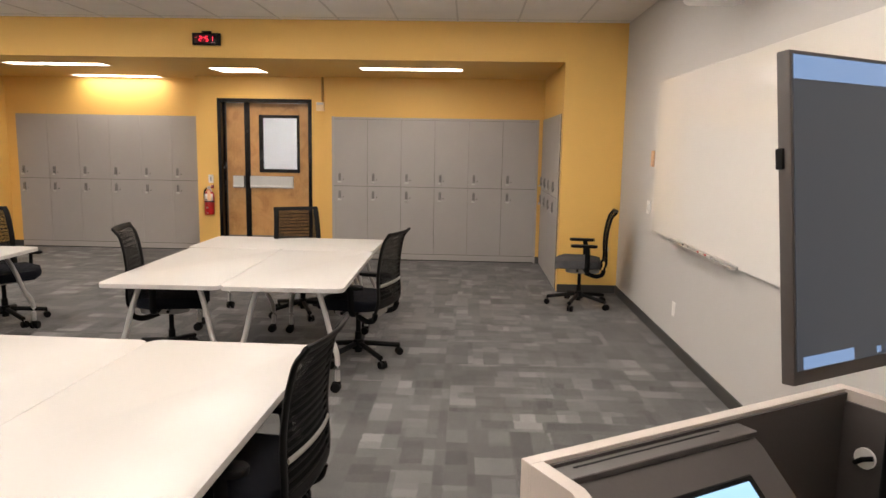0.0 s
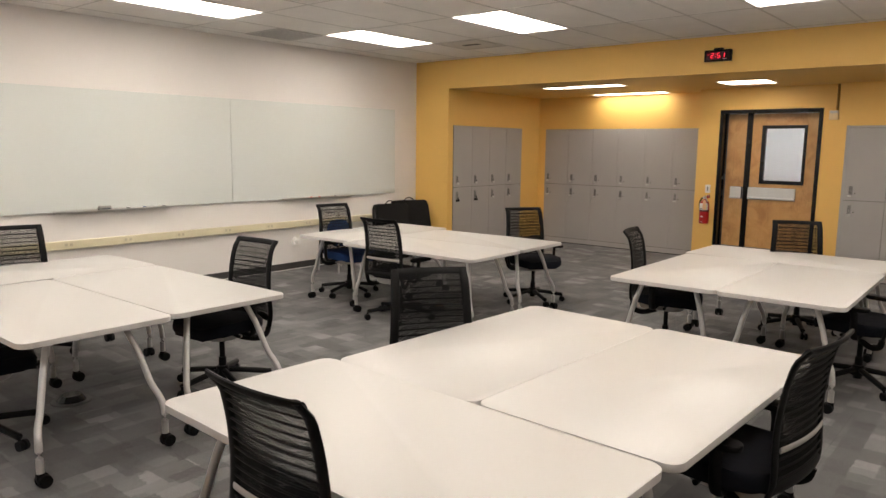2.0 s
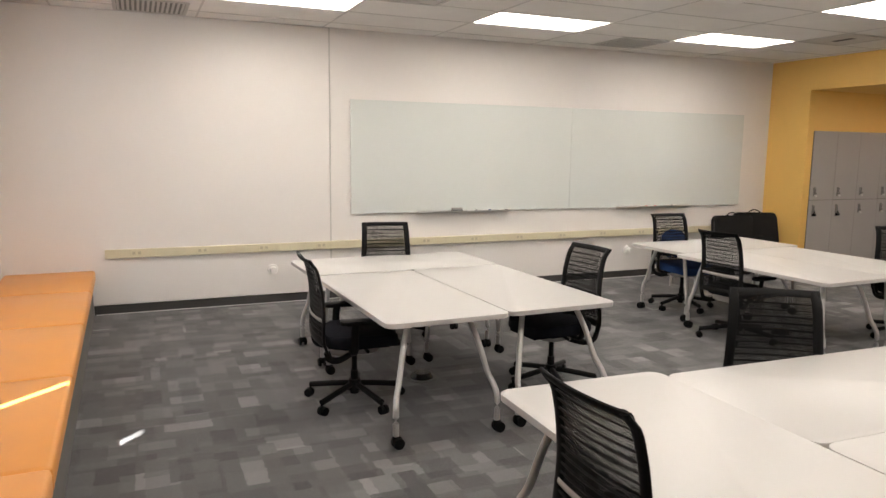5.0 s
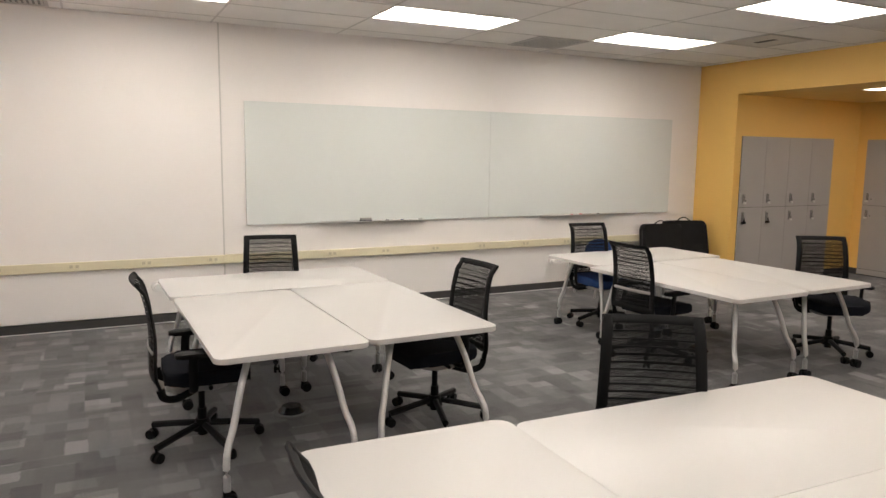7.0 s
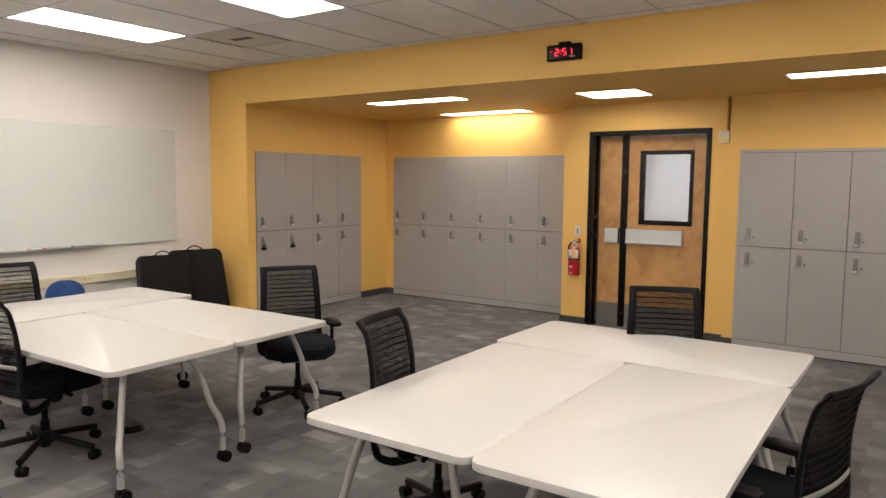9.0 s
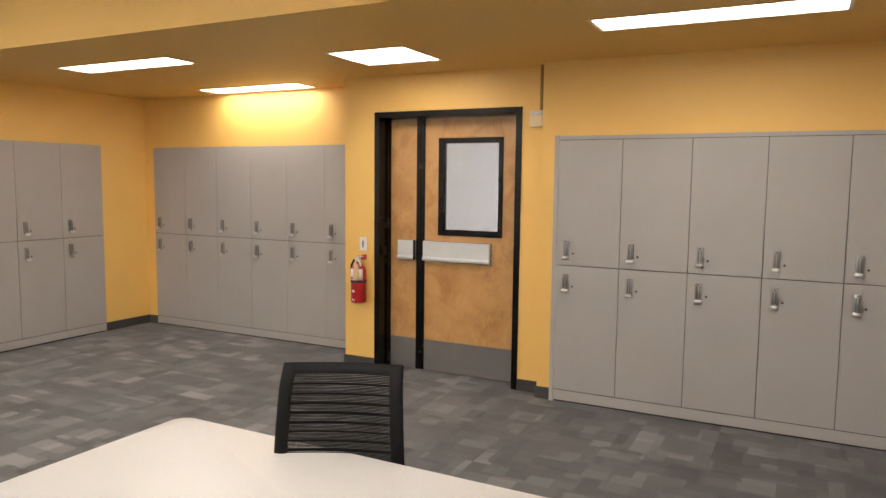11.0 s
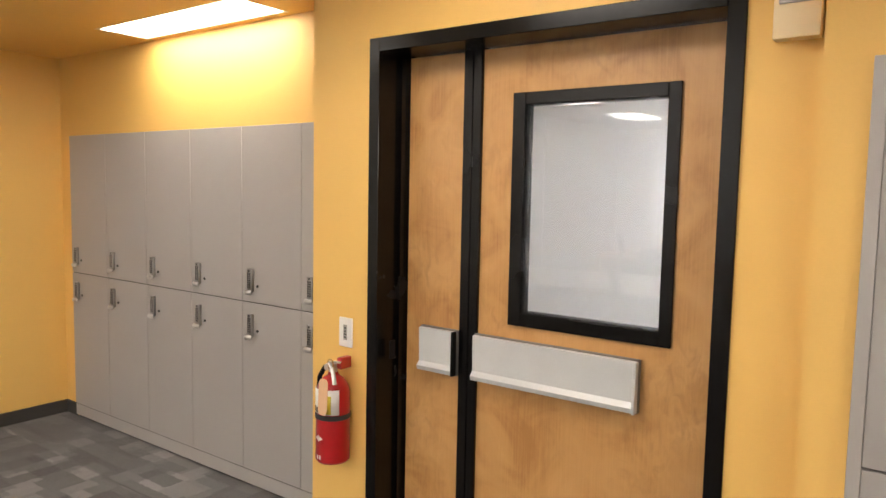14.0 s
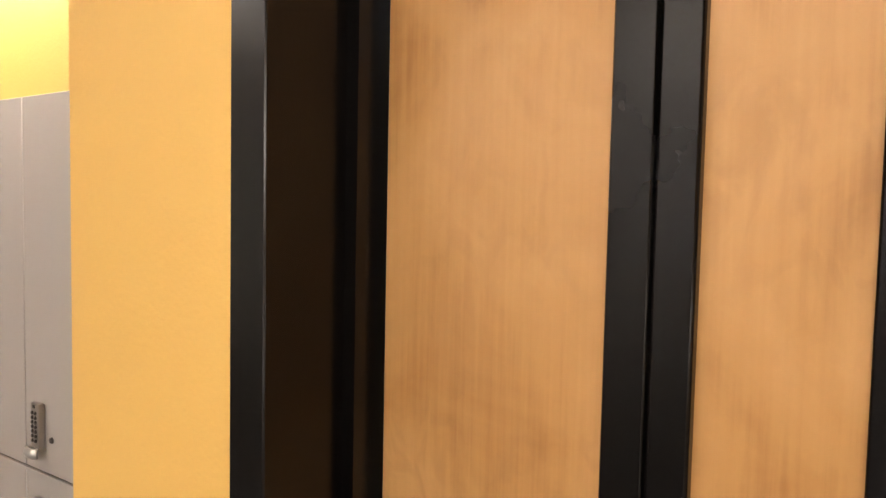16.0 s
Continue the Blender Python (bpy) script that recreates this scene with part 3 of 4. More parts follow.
bm = bmesh.new()
for k in range(7):
    for s in (-1, 1):
        cyl(bm, (s * 0.0078, -0.0182, 0.050 + 0.0115 * k), (s * 0.0078, -0.0205, 0.050 + 0.0115 * k), 0.0048, 0.0042, n=8)
box(bm, -0.0055, 0.0055, -0.0195, -0.0182, 0.131, 0.139, 0.001)
KEYPAD = finish(bm, "keypad", BUTTON)
bm = bmesh.new()
sweep(bm, [(-0.020, -0.023, 0.022), (-0.017, -0.027, 0.022), (-0.008, -0.030, 0.022), (0.010, -0.030, 0.022), (0.019, -0.027, 0.022), (0.0225, -0.023, 0.022)], 0.009, 0.0135, 10)
cyl(bm, (0, -0.0182, 0.022), (0, -0.026, 0.022), 0.011, n=10)
KNOB = finish(bm, "knob", CHROME)
bm = bmesh.new()
cyl(bm, (0, 0, 0), (0, -0.004, 0), 0.008, 0.007, 10)
KEYHOLE = finish(bm, "keyhole", BUTTON)
bm = bmesh.new()
box(bm, -0.040, 0.034, -0.042, -0.020, -0.012, 0.022, 0.008, 2)
sweep(bm, [(-0.012 + 0.030 * k / 6, -0.031, 0.020 + 0.028 * math.sin(math.pi * k / 6)) for k in range(7)], 0.0045)
PADLOCK = finish(bm, "padlock", BLACK)
LW = 0.459
LOCKER_MESH = {}


def locker(m, width, group, depth=0.2, dark=False, rail=0.0):
    """A tall unit of two doors, its front at y = 0, from x = 0 to width."""
    t = thing("locker", "tall grey laminate locker with two doors, keypad locks shut" if not dark else "tall grey locker whose lower door carries a black padlock", "locker", m, group)
    key = (width, rail)
    if key not in LOCKER_MESH:
        z, seam = 1.018, 0.0021 if rail else 0.0011
        LOCKER_MESH[key] = [finish(B(0.0005, width - 0.0005, -0.008, depth, 0.0125, LH), "body", GAP),
                              finish(B(seam, width - seam, -0.016, -0.0085, z + 0.003, LH - 0.001 - rail, bevel=0.0015), "upper_door", LAMINATE),
                              finish(B(seam, width - seam, -0.016, -0.0085, 0.095, z - 0.003, bevel=0.0015), "lower_door", LAMINATE),
                              finish(B(0.0, width, -0.0125, -0.0085, 0.013, 0.088), "toe_kick", LAMINATE_EDGE),
                              finish(B(0.0005, width - 0.0005, 0.006, depth, 0.0, 0.012), "plinth", BLACK),
                              ]
        if rail:
            LOCKER_MESH[key].append(finish(B(0.0, width, -0.014, -0.0085, LH - rail + 0.003, LH, bevel=0.001), "top_rail", LAMINATE))
    for me in LOCKER_MESH[key]:
        ob = new(me.name.split(".")[0], me)
        ob.parent = t
        if "door" in me.name:
            z = 1.053 if "upper" in me.name else 0.813
            fittings = [(LOCK, 0.078, z), (KEYPAD, 0.078, z), (KNOB, 0.078, z), (KEYHOLE, 0.126, z + 0.055)]
            if dark and "lower" in me.name:
                fittings = [(LOCK, 0.078, z), (KEYPAD, 0.078, z), (PADLOCK, 0.078, z), (KEYHOLE, 0.126, z + 0.055)]
            for lk, x, z in fittings:
                o = new(lk.name.split(".")[0], lk)
                o.parent = ob
                o.matrix_basis = Matrix.Translation((x, -0.0162, z))
    return t


for k in range(6):
    locker(Matrix.Translation((AX0 + LW * k, YA, 0)), LW, "lockers beside the door")
for k in range(6):
    locker(Matrix.Translation((BX0 + 0.016 + LW * k, YL + 0.004, 0)), LW, "lockers across the recess", rail=0.03)
for k in range(4):
    locker(pose(NX0, SY0 + 0.4555 * k, 0, 0, 0, 90), 0.4555, "lockers on the side wall", dark=k in (0, 1))
for k in range(4):
    locker(pose(NX1, 9.27 - 0.4525 * k, 0, 0, 0, -90), 0.4525, "lockers on the far side wall")
bm = bmesh.new()
box(bm, BX0 - 0.012, BX0 + 0.0178, YL - 0.016, YL + 0.02, 0, LH + 0.004, 0.001)
box(bm, BX0 + 0.016 + 6 * LW, BX1 + 0.01, YL - 0.016, YL + 0.02, 0, LH + 0.004, 0.001)
structure("trim", bm, LAMINATE_EDGE, "pale grey laminate filler strips round the lockers", "trim")


# ---- fire extinguisher, plate, box ----
ex = thing("fire_extinguisher", "red fire extinguisher with a tan tag, hung on the yellow wall", "fire extinguisher", pose(-3.42, YD - 0.064, 0.58) @ Matrix.Diagonal((0.84, 0.84, 1, 1)))
bm = bmesh.new()
prof = [(0.0, 0.002), (0.072, 0.0), (0.079, 0.008), (0.079, 0.175)]
prof2 = [(0.079, 0.19), (0.078, 0.27), (0.070, 0.30), (0.048, 0.325), (0.026, 0.338), (0.022, 0.35), (0.0, 0.352)]


part("cylinder", lathe(bm, prof + prof2), RED, ex)
part("band", lathe(bmesh.new(), [(0.0795, 0.172), (0.0825, 0.174), (0.0825, 0.190), (0.0795, 0.192)]), DARK_INK, ex, "dark strap")


def wrap(a0, a1, z0, z1, r=0.0803, n=10):
    bm = bmesh.new()
    lo = [bm.verts.new((r * math.cos(radians(a0 + (a1 - a0) * k / n)), r * math.sin(radians(a0 + (a1 - a0) * k / n)), z0)) for k in range(n + 1)]
    hi = [bm.verts.new((v.co.x, v.co.y, z1)) for v in lo]
    for k in range(n):
        bm.faces.new((lo[k], lo[k + 1], hi[k + 1], hi[k]))
    return bm


def sticker(name, bm, material, parent, label):
    ob = part(name, bm, material, parent, label)
    so = ob.modifiers.new("thickness", "SOLIDIFY")
    so.thickness = 0.0006
    return ob


lab = sticker("label", wrap(-150, -25, 0.195, 0.292), WHITE_PLASTIC, ex, "white instruction label")
sticker("yellow_strip", wrap(-72, -52, 0.199, 0.270, 0.0812, 3), YELLOW_INK, lab, "yellow strip")
for k in range(3):
    sticker("pictogram", wrap(-125 + 14 * k, -116 + 14 * k, 0.202, 0.222, 0.0812, 3), DARK_INK, lab, "dark pictogram")
bm = bmesh.new()
q = [bm.verts.new((0.0805 * math.cos(radians(a)), 0.0805 * math.sin(radians(a)), z)) for a, z in ((-118, 0.100), (-99, 0.087), (-80, 0.100), (-99, 0.113))]
bm.faces.new((q[0], q[1], q[3]))
bm.faces.new((q[1], q[2], q[3]))
sticker("diamond_mark", bm, WHITE_PLASTIC, ex, "white diamond mark")
for a in (-108, -95):
    sticker("letter_mark", wrap(a, a + 7, 0.018, 0.034, 0.0803, 2), WHITE_PLASTIC, ex, "white mark")
bm = bmesh.new()
cyl(bm, (0, 0, 0.345), (0, 0, 0.385), 0.02, 0.016)
box(bm, -0.02, 0.02, -0.02, 0.02, 0.36, 0.385, 0.004)
part("valve", bm, STEEL, ex, "chrome valve")
part("handle", sweep(bmesh.new(), [(-0.02, -0.01, 0.385), (0.03, -0.02, 0.395), (0.07, -0.03, 0.398)], 0.009, 0.004), STEEL, ex, "chrome carrying handle")
part("lever", sweep(bmesh.new(), [(-0.01, -0.012, 0.385), (0.03, -0.035, 0.37), (0.06, -0.05, 0.315)], 0.01, 0.004), STEEL, ex, "chrome squeeze lever")
part("hose", sweep(bmesh.new(), [(-0.015, 0, 0.37), (-0.05, -0.005, 0.36), (-0.078, -0.01, 0.32), (-0.083, -0.01, 0.26), (-0.082, -0.01, 0.2)], 0.011), BLACK, ex, "black rubber hose")
bm = bmesh.new()
slab(bm, rounded(-0.027, 0.027, -0.07, 0.07, 0.022), 0, 0.001)
tag = part("tag", bm, TAN, ex, "tan paper inspection tag")
tag.matrix_basis = pose(0.026, -0.090, 0.270, 86, 0, 4)
part("safety_pin", sweep(bmesh.new(), [(0.012 + 0.018 * math.cos(0.7 * k), -0.03, 0.385 + 0.018 * math.sin(0.7 * k)) for k in range(10)], 0.003), CONDUIT, ex, "brass pull ring")
part("gauge", cyl(bmesh.new(), (-0.012, -0.0205, 0.37), (-0.012, -0.034, 0.37), 0.014, 0.013, 14), STEEL, ex, "round pressure gauge")
part("wall_hook", B(0.03, 0.06, -0.01, 0.06, 0.365, 0.41, bevel=0.004), RED, ex, "red wall hook")

pl = thing("wall_plate", "white wall plate with a narrow dark window on the yellow wall", "wall plate", pose(-3.412, YD, 1.075))
part("plate", B(-0.036, 0.036, -0.007, 0, -0.058, 0.058, bevel=0.003), WHITE_PLASTIC, pl)
part("insert", B(-0.009, 0.009, -0.009, -0.0072, -0.03, 0.03), VENT_GREY, pl, "grey insert")
for k in range(4):
    part("mark", B(-0.006, 0.006, -0.0096, -0.0091, -0.022 + 0.012 * k, -0.016 + 0.012 * k), DARK_INK, pl)
sb = thing("alarm_box", "small ivory alarm box under a dark mustard conduit", "alarm box", pose(-1.853, YD, 2.09))
part("housing", B(-0.062, 0.047, -0.045, 0, -0.062, 0.058, bevel=0.005, seg=2), IVORY, sb)
part("lens", B(-0.05, 0.038, -0.053, -0.0452, 0.022, 0.05, bevel=0.003), STEEL, sb, "clear strobe lens")
# Conduit is a darker mustard than the wall behind it.
part("conduit", cyl(bmesh.new(), (0.024, -0.019, 0.0582), (0.024, -0.019, ZS - 2.09), 0.0145), CONDUIT, sb, "dark mustard conduit")

# ---- clock ----
ck = thing("digital_clock", "black digital wall clock with red glowing digits 2:51", "clock", pose(-2.648, YF - 0.001, 2.669))
part("case", B(-0.148, 0.148, -0.05, 0, -0.063, 0.063, bevel=0.006, seg=2), BLACK, ck)
part("bracket", B(-0.05, 0.05, -0.035, 0, 0.0635, 0.085, bevel=0.003), BLACK, ck)
part("face", B(-0.13, 0.13, -0.0525, -0.0505, -0.048, 0.048), BLACK_METAL, ck, "dark glossy face")
SEG = {"a": (0, 1, 0), "b": (1, 0.5, 1), "c": (1, -0.5, 1), "d": (0, -1, 0), "e": (-1, -0.5, 1), "f": (-1, 0.5, 1), "g": (0, 0, 0)}
for x, segs in ((-0.055, "abged"), (0.012, "afgcd"), (0.062, "bc")):
    bm = bmesh.new()
    for s in segs:
        sx, sz, up = SEG[s]
        cx, cz = x + sx * 0.015, sz * 0.025
        if up:
            box(bm, cx - 0.003, cx + 0.003, -0.0545, -0.053, cz - 0.0105, cz + 0.0105)
        else:
            box(bm, cx - 0.0115, cx + 0.0115, -0.0545, -0.053, cz - 0.003, cz + 0.003)
    part("digit", bm, LED_RED, ck, "red lit digit")
bm = bmesh.new()
for z in (-0.012, 0.012):
    box(bm, -0.024, -0.018, -0.0545, -0.053, z - 0.003, z + 0.003)
box(bm, -0.112, -0.095, -0.0545, -0.053, 0.008, 0.011)
part("colon", bm, LED_RED, ck, "red lit dots")
part("maker_plate", B(0.06, 0.105, -0.0545, -0.053, -0.042, -0.036), VENT_GREY, ck, "grey plate")


# ---- boards ----
wb = thing("whiteboard", "long pale grey-green glass marker board on the white wall", "whiteboard", pose(XW, 0, 0))
part("panel", B(0.015, 0.027, 1.219, 4.0268, 0.929, 2.161, bevel=0.002), BOARD_GLASS, wb)
part("panel", B(0.015, 0.027, 4.0273, 6.835, 0.929, 2.161, bevel=0.002), BOARD_GLASS, wb)
bm = bmesh.new()
box(bm, 0, 0.0145, 1.25, 6.80, 0.96, 2.13)
part("backing", bm, ALU, wb, "aluminium backing")


def tray(y0, y1, z, x, s, label):
    t = thing("marker_tray", label, "marker tray", pose(x, y0, z))
    bm = bmesh.new()
    box(bm, min(0, s * 0.052), max(0, s * 0.052), 0, y1 - y0, -0.012, -0.006, 0.001)
    box(bm, min(s * 0.047, s * 0.053), max(s * 0.047, s * 0.053), 0, y1 - y0, -0.0058, 0.004, 0.001)
    box(bm, min(0, s * 0.006), max(0, s * 0.006), 0, y1 - y0, -0.0058, 0.012, 0.001)
    part("ledge", bm, STEEL, t)
    return t


def marker(x, y, z, material, label):
    t = thing("marker", label, "marker", pose(x, y, z))
    part("barrel", cyl(bmesh.new(), (0, 0, 0), (0, 0.085, 0), 0.008, n=10), WHITE_PLASTIC, t)
    part("cap", cyl(bmesh.new(), (0, 0.0855, 0), (0, 0.125, 0), 0.0085, 0.007, n=10), material, t, "coloured cap")


tray(1.98, 3.20, 0.935, XW + 0.028, 1, "aluminium marker tray with pens and an eraser")
tray(4.75, 5.96, 0.935, XW + 0.028, 1, "aluminium marker tray with a few pens")
for y, m in ((2.62, BLACK), (2.80, BLUE_FABRIC), (3.02, DARK_INK), (5.10, RED_INK), (5.24, RED_INK), (5.52, DARK_INK)):
    marker(XW + 0.053, y, 0.9375, m, "white board marker lying on the tray")
er = thing("eraser", "grey felt board eraser on the marker tray", "eraser", pose(XW + 0.052, 2.48, 0.9295))
part("felt", B(-0.022, 0.022, -0.065, 0.065, 0, 0.02, bevel=0.003), GREY_FABRIC, er)
part("grip", B(-0.020, 0.020, -0.063, 0.063, 0.0205, 0.045, bevel=0.006, seg=2), VENT_GREY, er, "grey plastic grip")

wr = thing("whiteboard", "white enamel whiteboard on the pale grey wall", "whiteboard", pose(XE, 0, 0))
part("panel", B(-0.024, -0.012, 1.9, 5.86, 0.875, 2.155, bevel=0.002), BOARD_WHITE, wr)
part("backing", B(-0.0118, 0, 1.93, 5.83, 0.90, 2.13), ALU, wr)
tray(3.85, 5.20, 0.88, XE - 0.025, -1, "aluminium marker tray below the white board")
for y, m in ((4.25, RED_INK), (4.4, RED_INK), (4.75, DARK_INK)):
    marker(XE - 0.050, y, 0.8825, m, "white board marker lying on the tray")
ho = thing("hook_strip", "small tan holder on the grey wall beside the board", "wall holder", pose(XE, 6.03, 1.5))
part("body", B(-0.02, 0, -0.03, 0.03, -0.07, 0.07, bevel=0.004), TAN, ho)
sw = thing("light_switch", "white light switch plate on the grey wall", "light switch", pose(XE, 6.10, 1.06))
part("plate", B(-0.008, 0, -0.06, 0.06, -0.06, 0.06, bevel=0.003), WHITE_PLASTIC, sw)
for y in (-0.025, 0.025):
    part("rocker", B(-0.013, -0.0082, y - 0.012, y + 0.012, -0.03, 0.03, bevel=0.002), WHITE_PLASTIC, sw)
ou = thing("wall_outlet", "white power outlet low on the grey wall", "outlet", pose(XE, 5.15, 0.33))
part("plate", B(-0.007, 0, -0.036, 0.036, -0.058, 0.058, bevel=0.003), WHITE_PLASTIC, ou)
for z in (-0.022, 0.022):
    part("socket", B(-0.011, -0.0072, -0.016, 0.016, z - 0.014, z + 0.014, bevel=0.003), WHITE_PLASTIC, ou)

# ---- raceway and floor outlets ----
rw = thing("cable_raceway", "long cream surface raceway with outlets along the white wall", "raceway", pose(XW, 0, 0))
part("channel", B(0.0125, 0.055, -1.23, 0.995, 0.556, 0.640, bevel=0.003), CREAM, rw)
part("channel", B(0.001, 0.050, 0.998, YF - 0.03, 0.556, 0.640, bevel=0.003), CREAM, rw)
part("cover_joint", B(0.051, 0.057, 0.98, 1.02, 0.554, 0.642, bevel=0.001), CREAM, rw)
y = -0.95
while y < 6.9:
    f = 0.0552 if y < 1 else 0.0502
    o = part("outlet", B(f, f + 0.003, y - 0.055, y + 0.055, 0.578, 0.626, bevel=0.001), CREAM, rw)
    for s in (-0.025, 0.025):
        part("socket", B(f + 0.0032, f + 0.0045, y + s - 0.014, y + s + 0.014, 0.588, 0.616), CREAM_DARK, o, "socket face")
    y += 0.61
for y in (0.36, 4.97):
    k = thing("wall_jack", "white round wall jack with a domed cover low on the wall", "wall jack", pose(XW, y, 0.365))
    part("plate", cyl(bmesh.new(), (0.0255 if y < 1 else 0.0, 0, 0), (0.038, 0, 0), 0.055, 0.05, 24), WHITE_PLASTIC, k)
    part("knob", cyl(bmesh.new(), (0.0382, 0.0, 0.0), (0.095, 0.0, 0.0), 0.036, 0.028, 20), WHITE_PLASTIC, k)
for x, y in ((-4.31, 0.92), (-4.29, 4.45)):
    k = thing("floor_box", "round steel floor outlet with a raised domed cover", "floor outlet", pose(x, y, 0))
    part("flange", cyl(bmesh.new(), (0, 0, 0), (0, 0, 0.008), 0.12, 0.115, 28), PLINTH, k)
    part("cover", cyl(bmesh.new(), (0, 0, 0.0082), (0, 0, 0.045), 0.085, 0.06, 24), BLACK_METAL, k)

# ---- bench ----
bench = thing("bench", "long orange vinyl upholstered bench on a grey base", "bench", pose(-7.2, -1.325, 0, 0, 0, 1.0) @ pose(7.2, 1.335, 0))
part("base", B(XW + 0.03, 1.0, YB + 0.02, -1.365, 0, 0.33), PLINTH, bench, "dark grey plinth")
edges = [XW + 0.02, -6.15, -4.97, -3.78, -2.60, -1.42, -0.24, 0.94]
for a, b in zip(edges, edges[1:]):
    part("cushion", B(a + 0.002, b - 0.002, YB + 0.01, -1.335, 0.331, 0.445, bevel=0.022, seg=3), ORANGE, bench, "orange vinyl seat pad")


# ---- tables ----
TL, TW, TH = 1.595, 0.78, 0.686


def eased(pts, n=4):
    """A smooth line through points."""
    p = [Vector(q) for q in pts]
    p = [p[0] * 2 - p[1]] + p + [p[-1] * 2 - p[-2]]
    out = []
    for a, b, c, d in zip(p, p[1:], p[2:], p[3:]):
        for k in range(n):
            t = k / n
            out.append(0.5 * (2 * b + (c - a) * t + (2 * a - 5 * b + 4 * c - d) * t * t + (3 * b - a - 3 * c + d) * t ** 3))
    return out + [p[-2]]


def table_thing(fx, fy, TL):
    """A table of length TL whose feet stand fx, fy off its middle."""
    t = thing("folding_table", "white laminate training table on silver bent legs with black casters", "table", group="tables")
    part("tabletop", slab(bmesh.new(), rounded(-TL / 2, TL / 2, -TW / 2, TW / 2, 0.055), TH - 0.028, TH, 0.002, 2), WHITE_TOP, t, "white laminate top with rounded corners")
    for sx in (-1, 1):
        bm = B(sx * 0.60 - 0.03, sx * 0.60 + 0.03, -0.26, 0.26, TH - 0.055, TH - 0.0285, bevel=0.004)
        part("cross_rail", bm, TUBE, t)
        for sy in (-1, 1):
            ex, ey = sx * (TL / 2 - 0.095) + fx, sy * (TW / 2 - 0.075) + fy
            pts = [(sx * 0.615, sy * 0.20, TH - 0.056), (sx * 0.645 + fx * 0.3, sy * 0.242 + fy * 0.3, 0.50), (sx * 0.67 + fx * 0.6, sy * 0.28 + fy * 0.6, 0.34), (sx * 0.69 + fx * 0.8, sy * 0.305 + fy * 0.8, 0.275), (ex, ey, 0.21), (ex, ey, 0.075)]
            leg = part("leg", sweep(bmesh.new(), eased(pts), 0.0175, n=12), TUBE, t, "silver bent tube leg")
            bm = bmesh.new()
            cyl(bm, (ex - 0.013, ey + 0.012, 0.034), (ex - 0.030, ey + 0.012, 0.034), 0.034, 0.031, 18)
            cyl(bm, (ex + 0.013, ey + 0.012, 0.034), (ex + 0.030, ey + 0.012, 0.034), 0.034, 0.031, 18)
            cyl(bm, (ex - 0.013, ey + 0.012, 0.034), (ex + 0.013, ey + 0.012, 0.034), 0.012, n=8)
            box(bm, ex - 0.012, ex + 0.012, ey - 0.02, ey + 0.02, 0.03, 0.074, 0.004)
            part("caster", bm, BLACK, leg, "black twin-wheel caster")
    part("stretcher", cyl(bmesh.new(), (-0.56, 0, TH - 0.05), (0.56, 0, TH - 0.05), 0.018, n=12), TUBE, t)
    return t


TABLES = [  # centre, turn, length
    (-1.761, 4.685, 90.9, TL), (-0.979, 4.684, 90.8, TL), (-1.402, 5.878, -0.5, TL),
    (-1.645, 1.906, 88.3, 1.53), (-0.863, 1.895, 88.35, 1.53), (-1.332, 0.744, -1.8, TL),
    (-4.104, 0.689, 1, TL), (-4.143, 1.477, 1, TL), (-5.328, 1.060, 91.3, TL),
    (-4.137, 4.143, 1.5, TL), (-4.167, 4.925, 1.5, TL), (-5.360, 4.650, 92, TL)]
FEET = [(0.03, -0.04)] * 6 + [(0.17, -0.05)] * 3 + [(0.05, -0.01)] * 3
protos = {}
for (x, y, a, length), (fx, fy) in zip(TABLES, FEET):
    m = pose(x, y, 0, 0, 0, a)
    c, s = math.cos(radians(a)), math.sin(radians(a))
    key = (round(fx * c + fy * s, 2), round(fy * c - fx * s, 2), length)
    if key in protos:
        copy_thing(protos[key], m)
    else:
        protos[key] = table_thing(*key)
        protos[key].matrix_basis = m


# ---- chairs ----
BZ0, BZ1 = 0.40, 0.978
BACK = [-0.222, -0.240, -0.243, -0.240, -0.238, -0.239, -0.244, -0.252, -0.264, -0.282, -0.327]


def back_at(x, s):
    """A point of the curved backrest: x sideways (-1 to 1), s from its foot to its top."""
    k = min(int(s * 10), 9)
    f = s * 10 - k
    p = [BACK[min(max(k + i, 0), 10)] for i in (-1, 0, 1, 2)]
    y = 0.5 * (2 * p[1] + (p[2] - p[0]) * f + (2 * p[0] - 5 * p[1] + 4 * p[2] - p[3]) * f * f + (3 * p[1] - p[0] - 3 * p[2] + p[3]) * f ** 3)
    w = 0.187 + 0.026 * (1 - s)
    return Vector((x * w, y + 0.020 * (x * x - 1), BZ0 + (BZ1 - BZ0) * s))


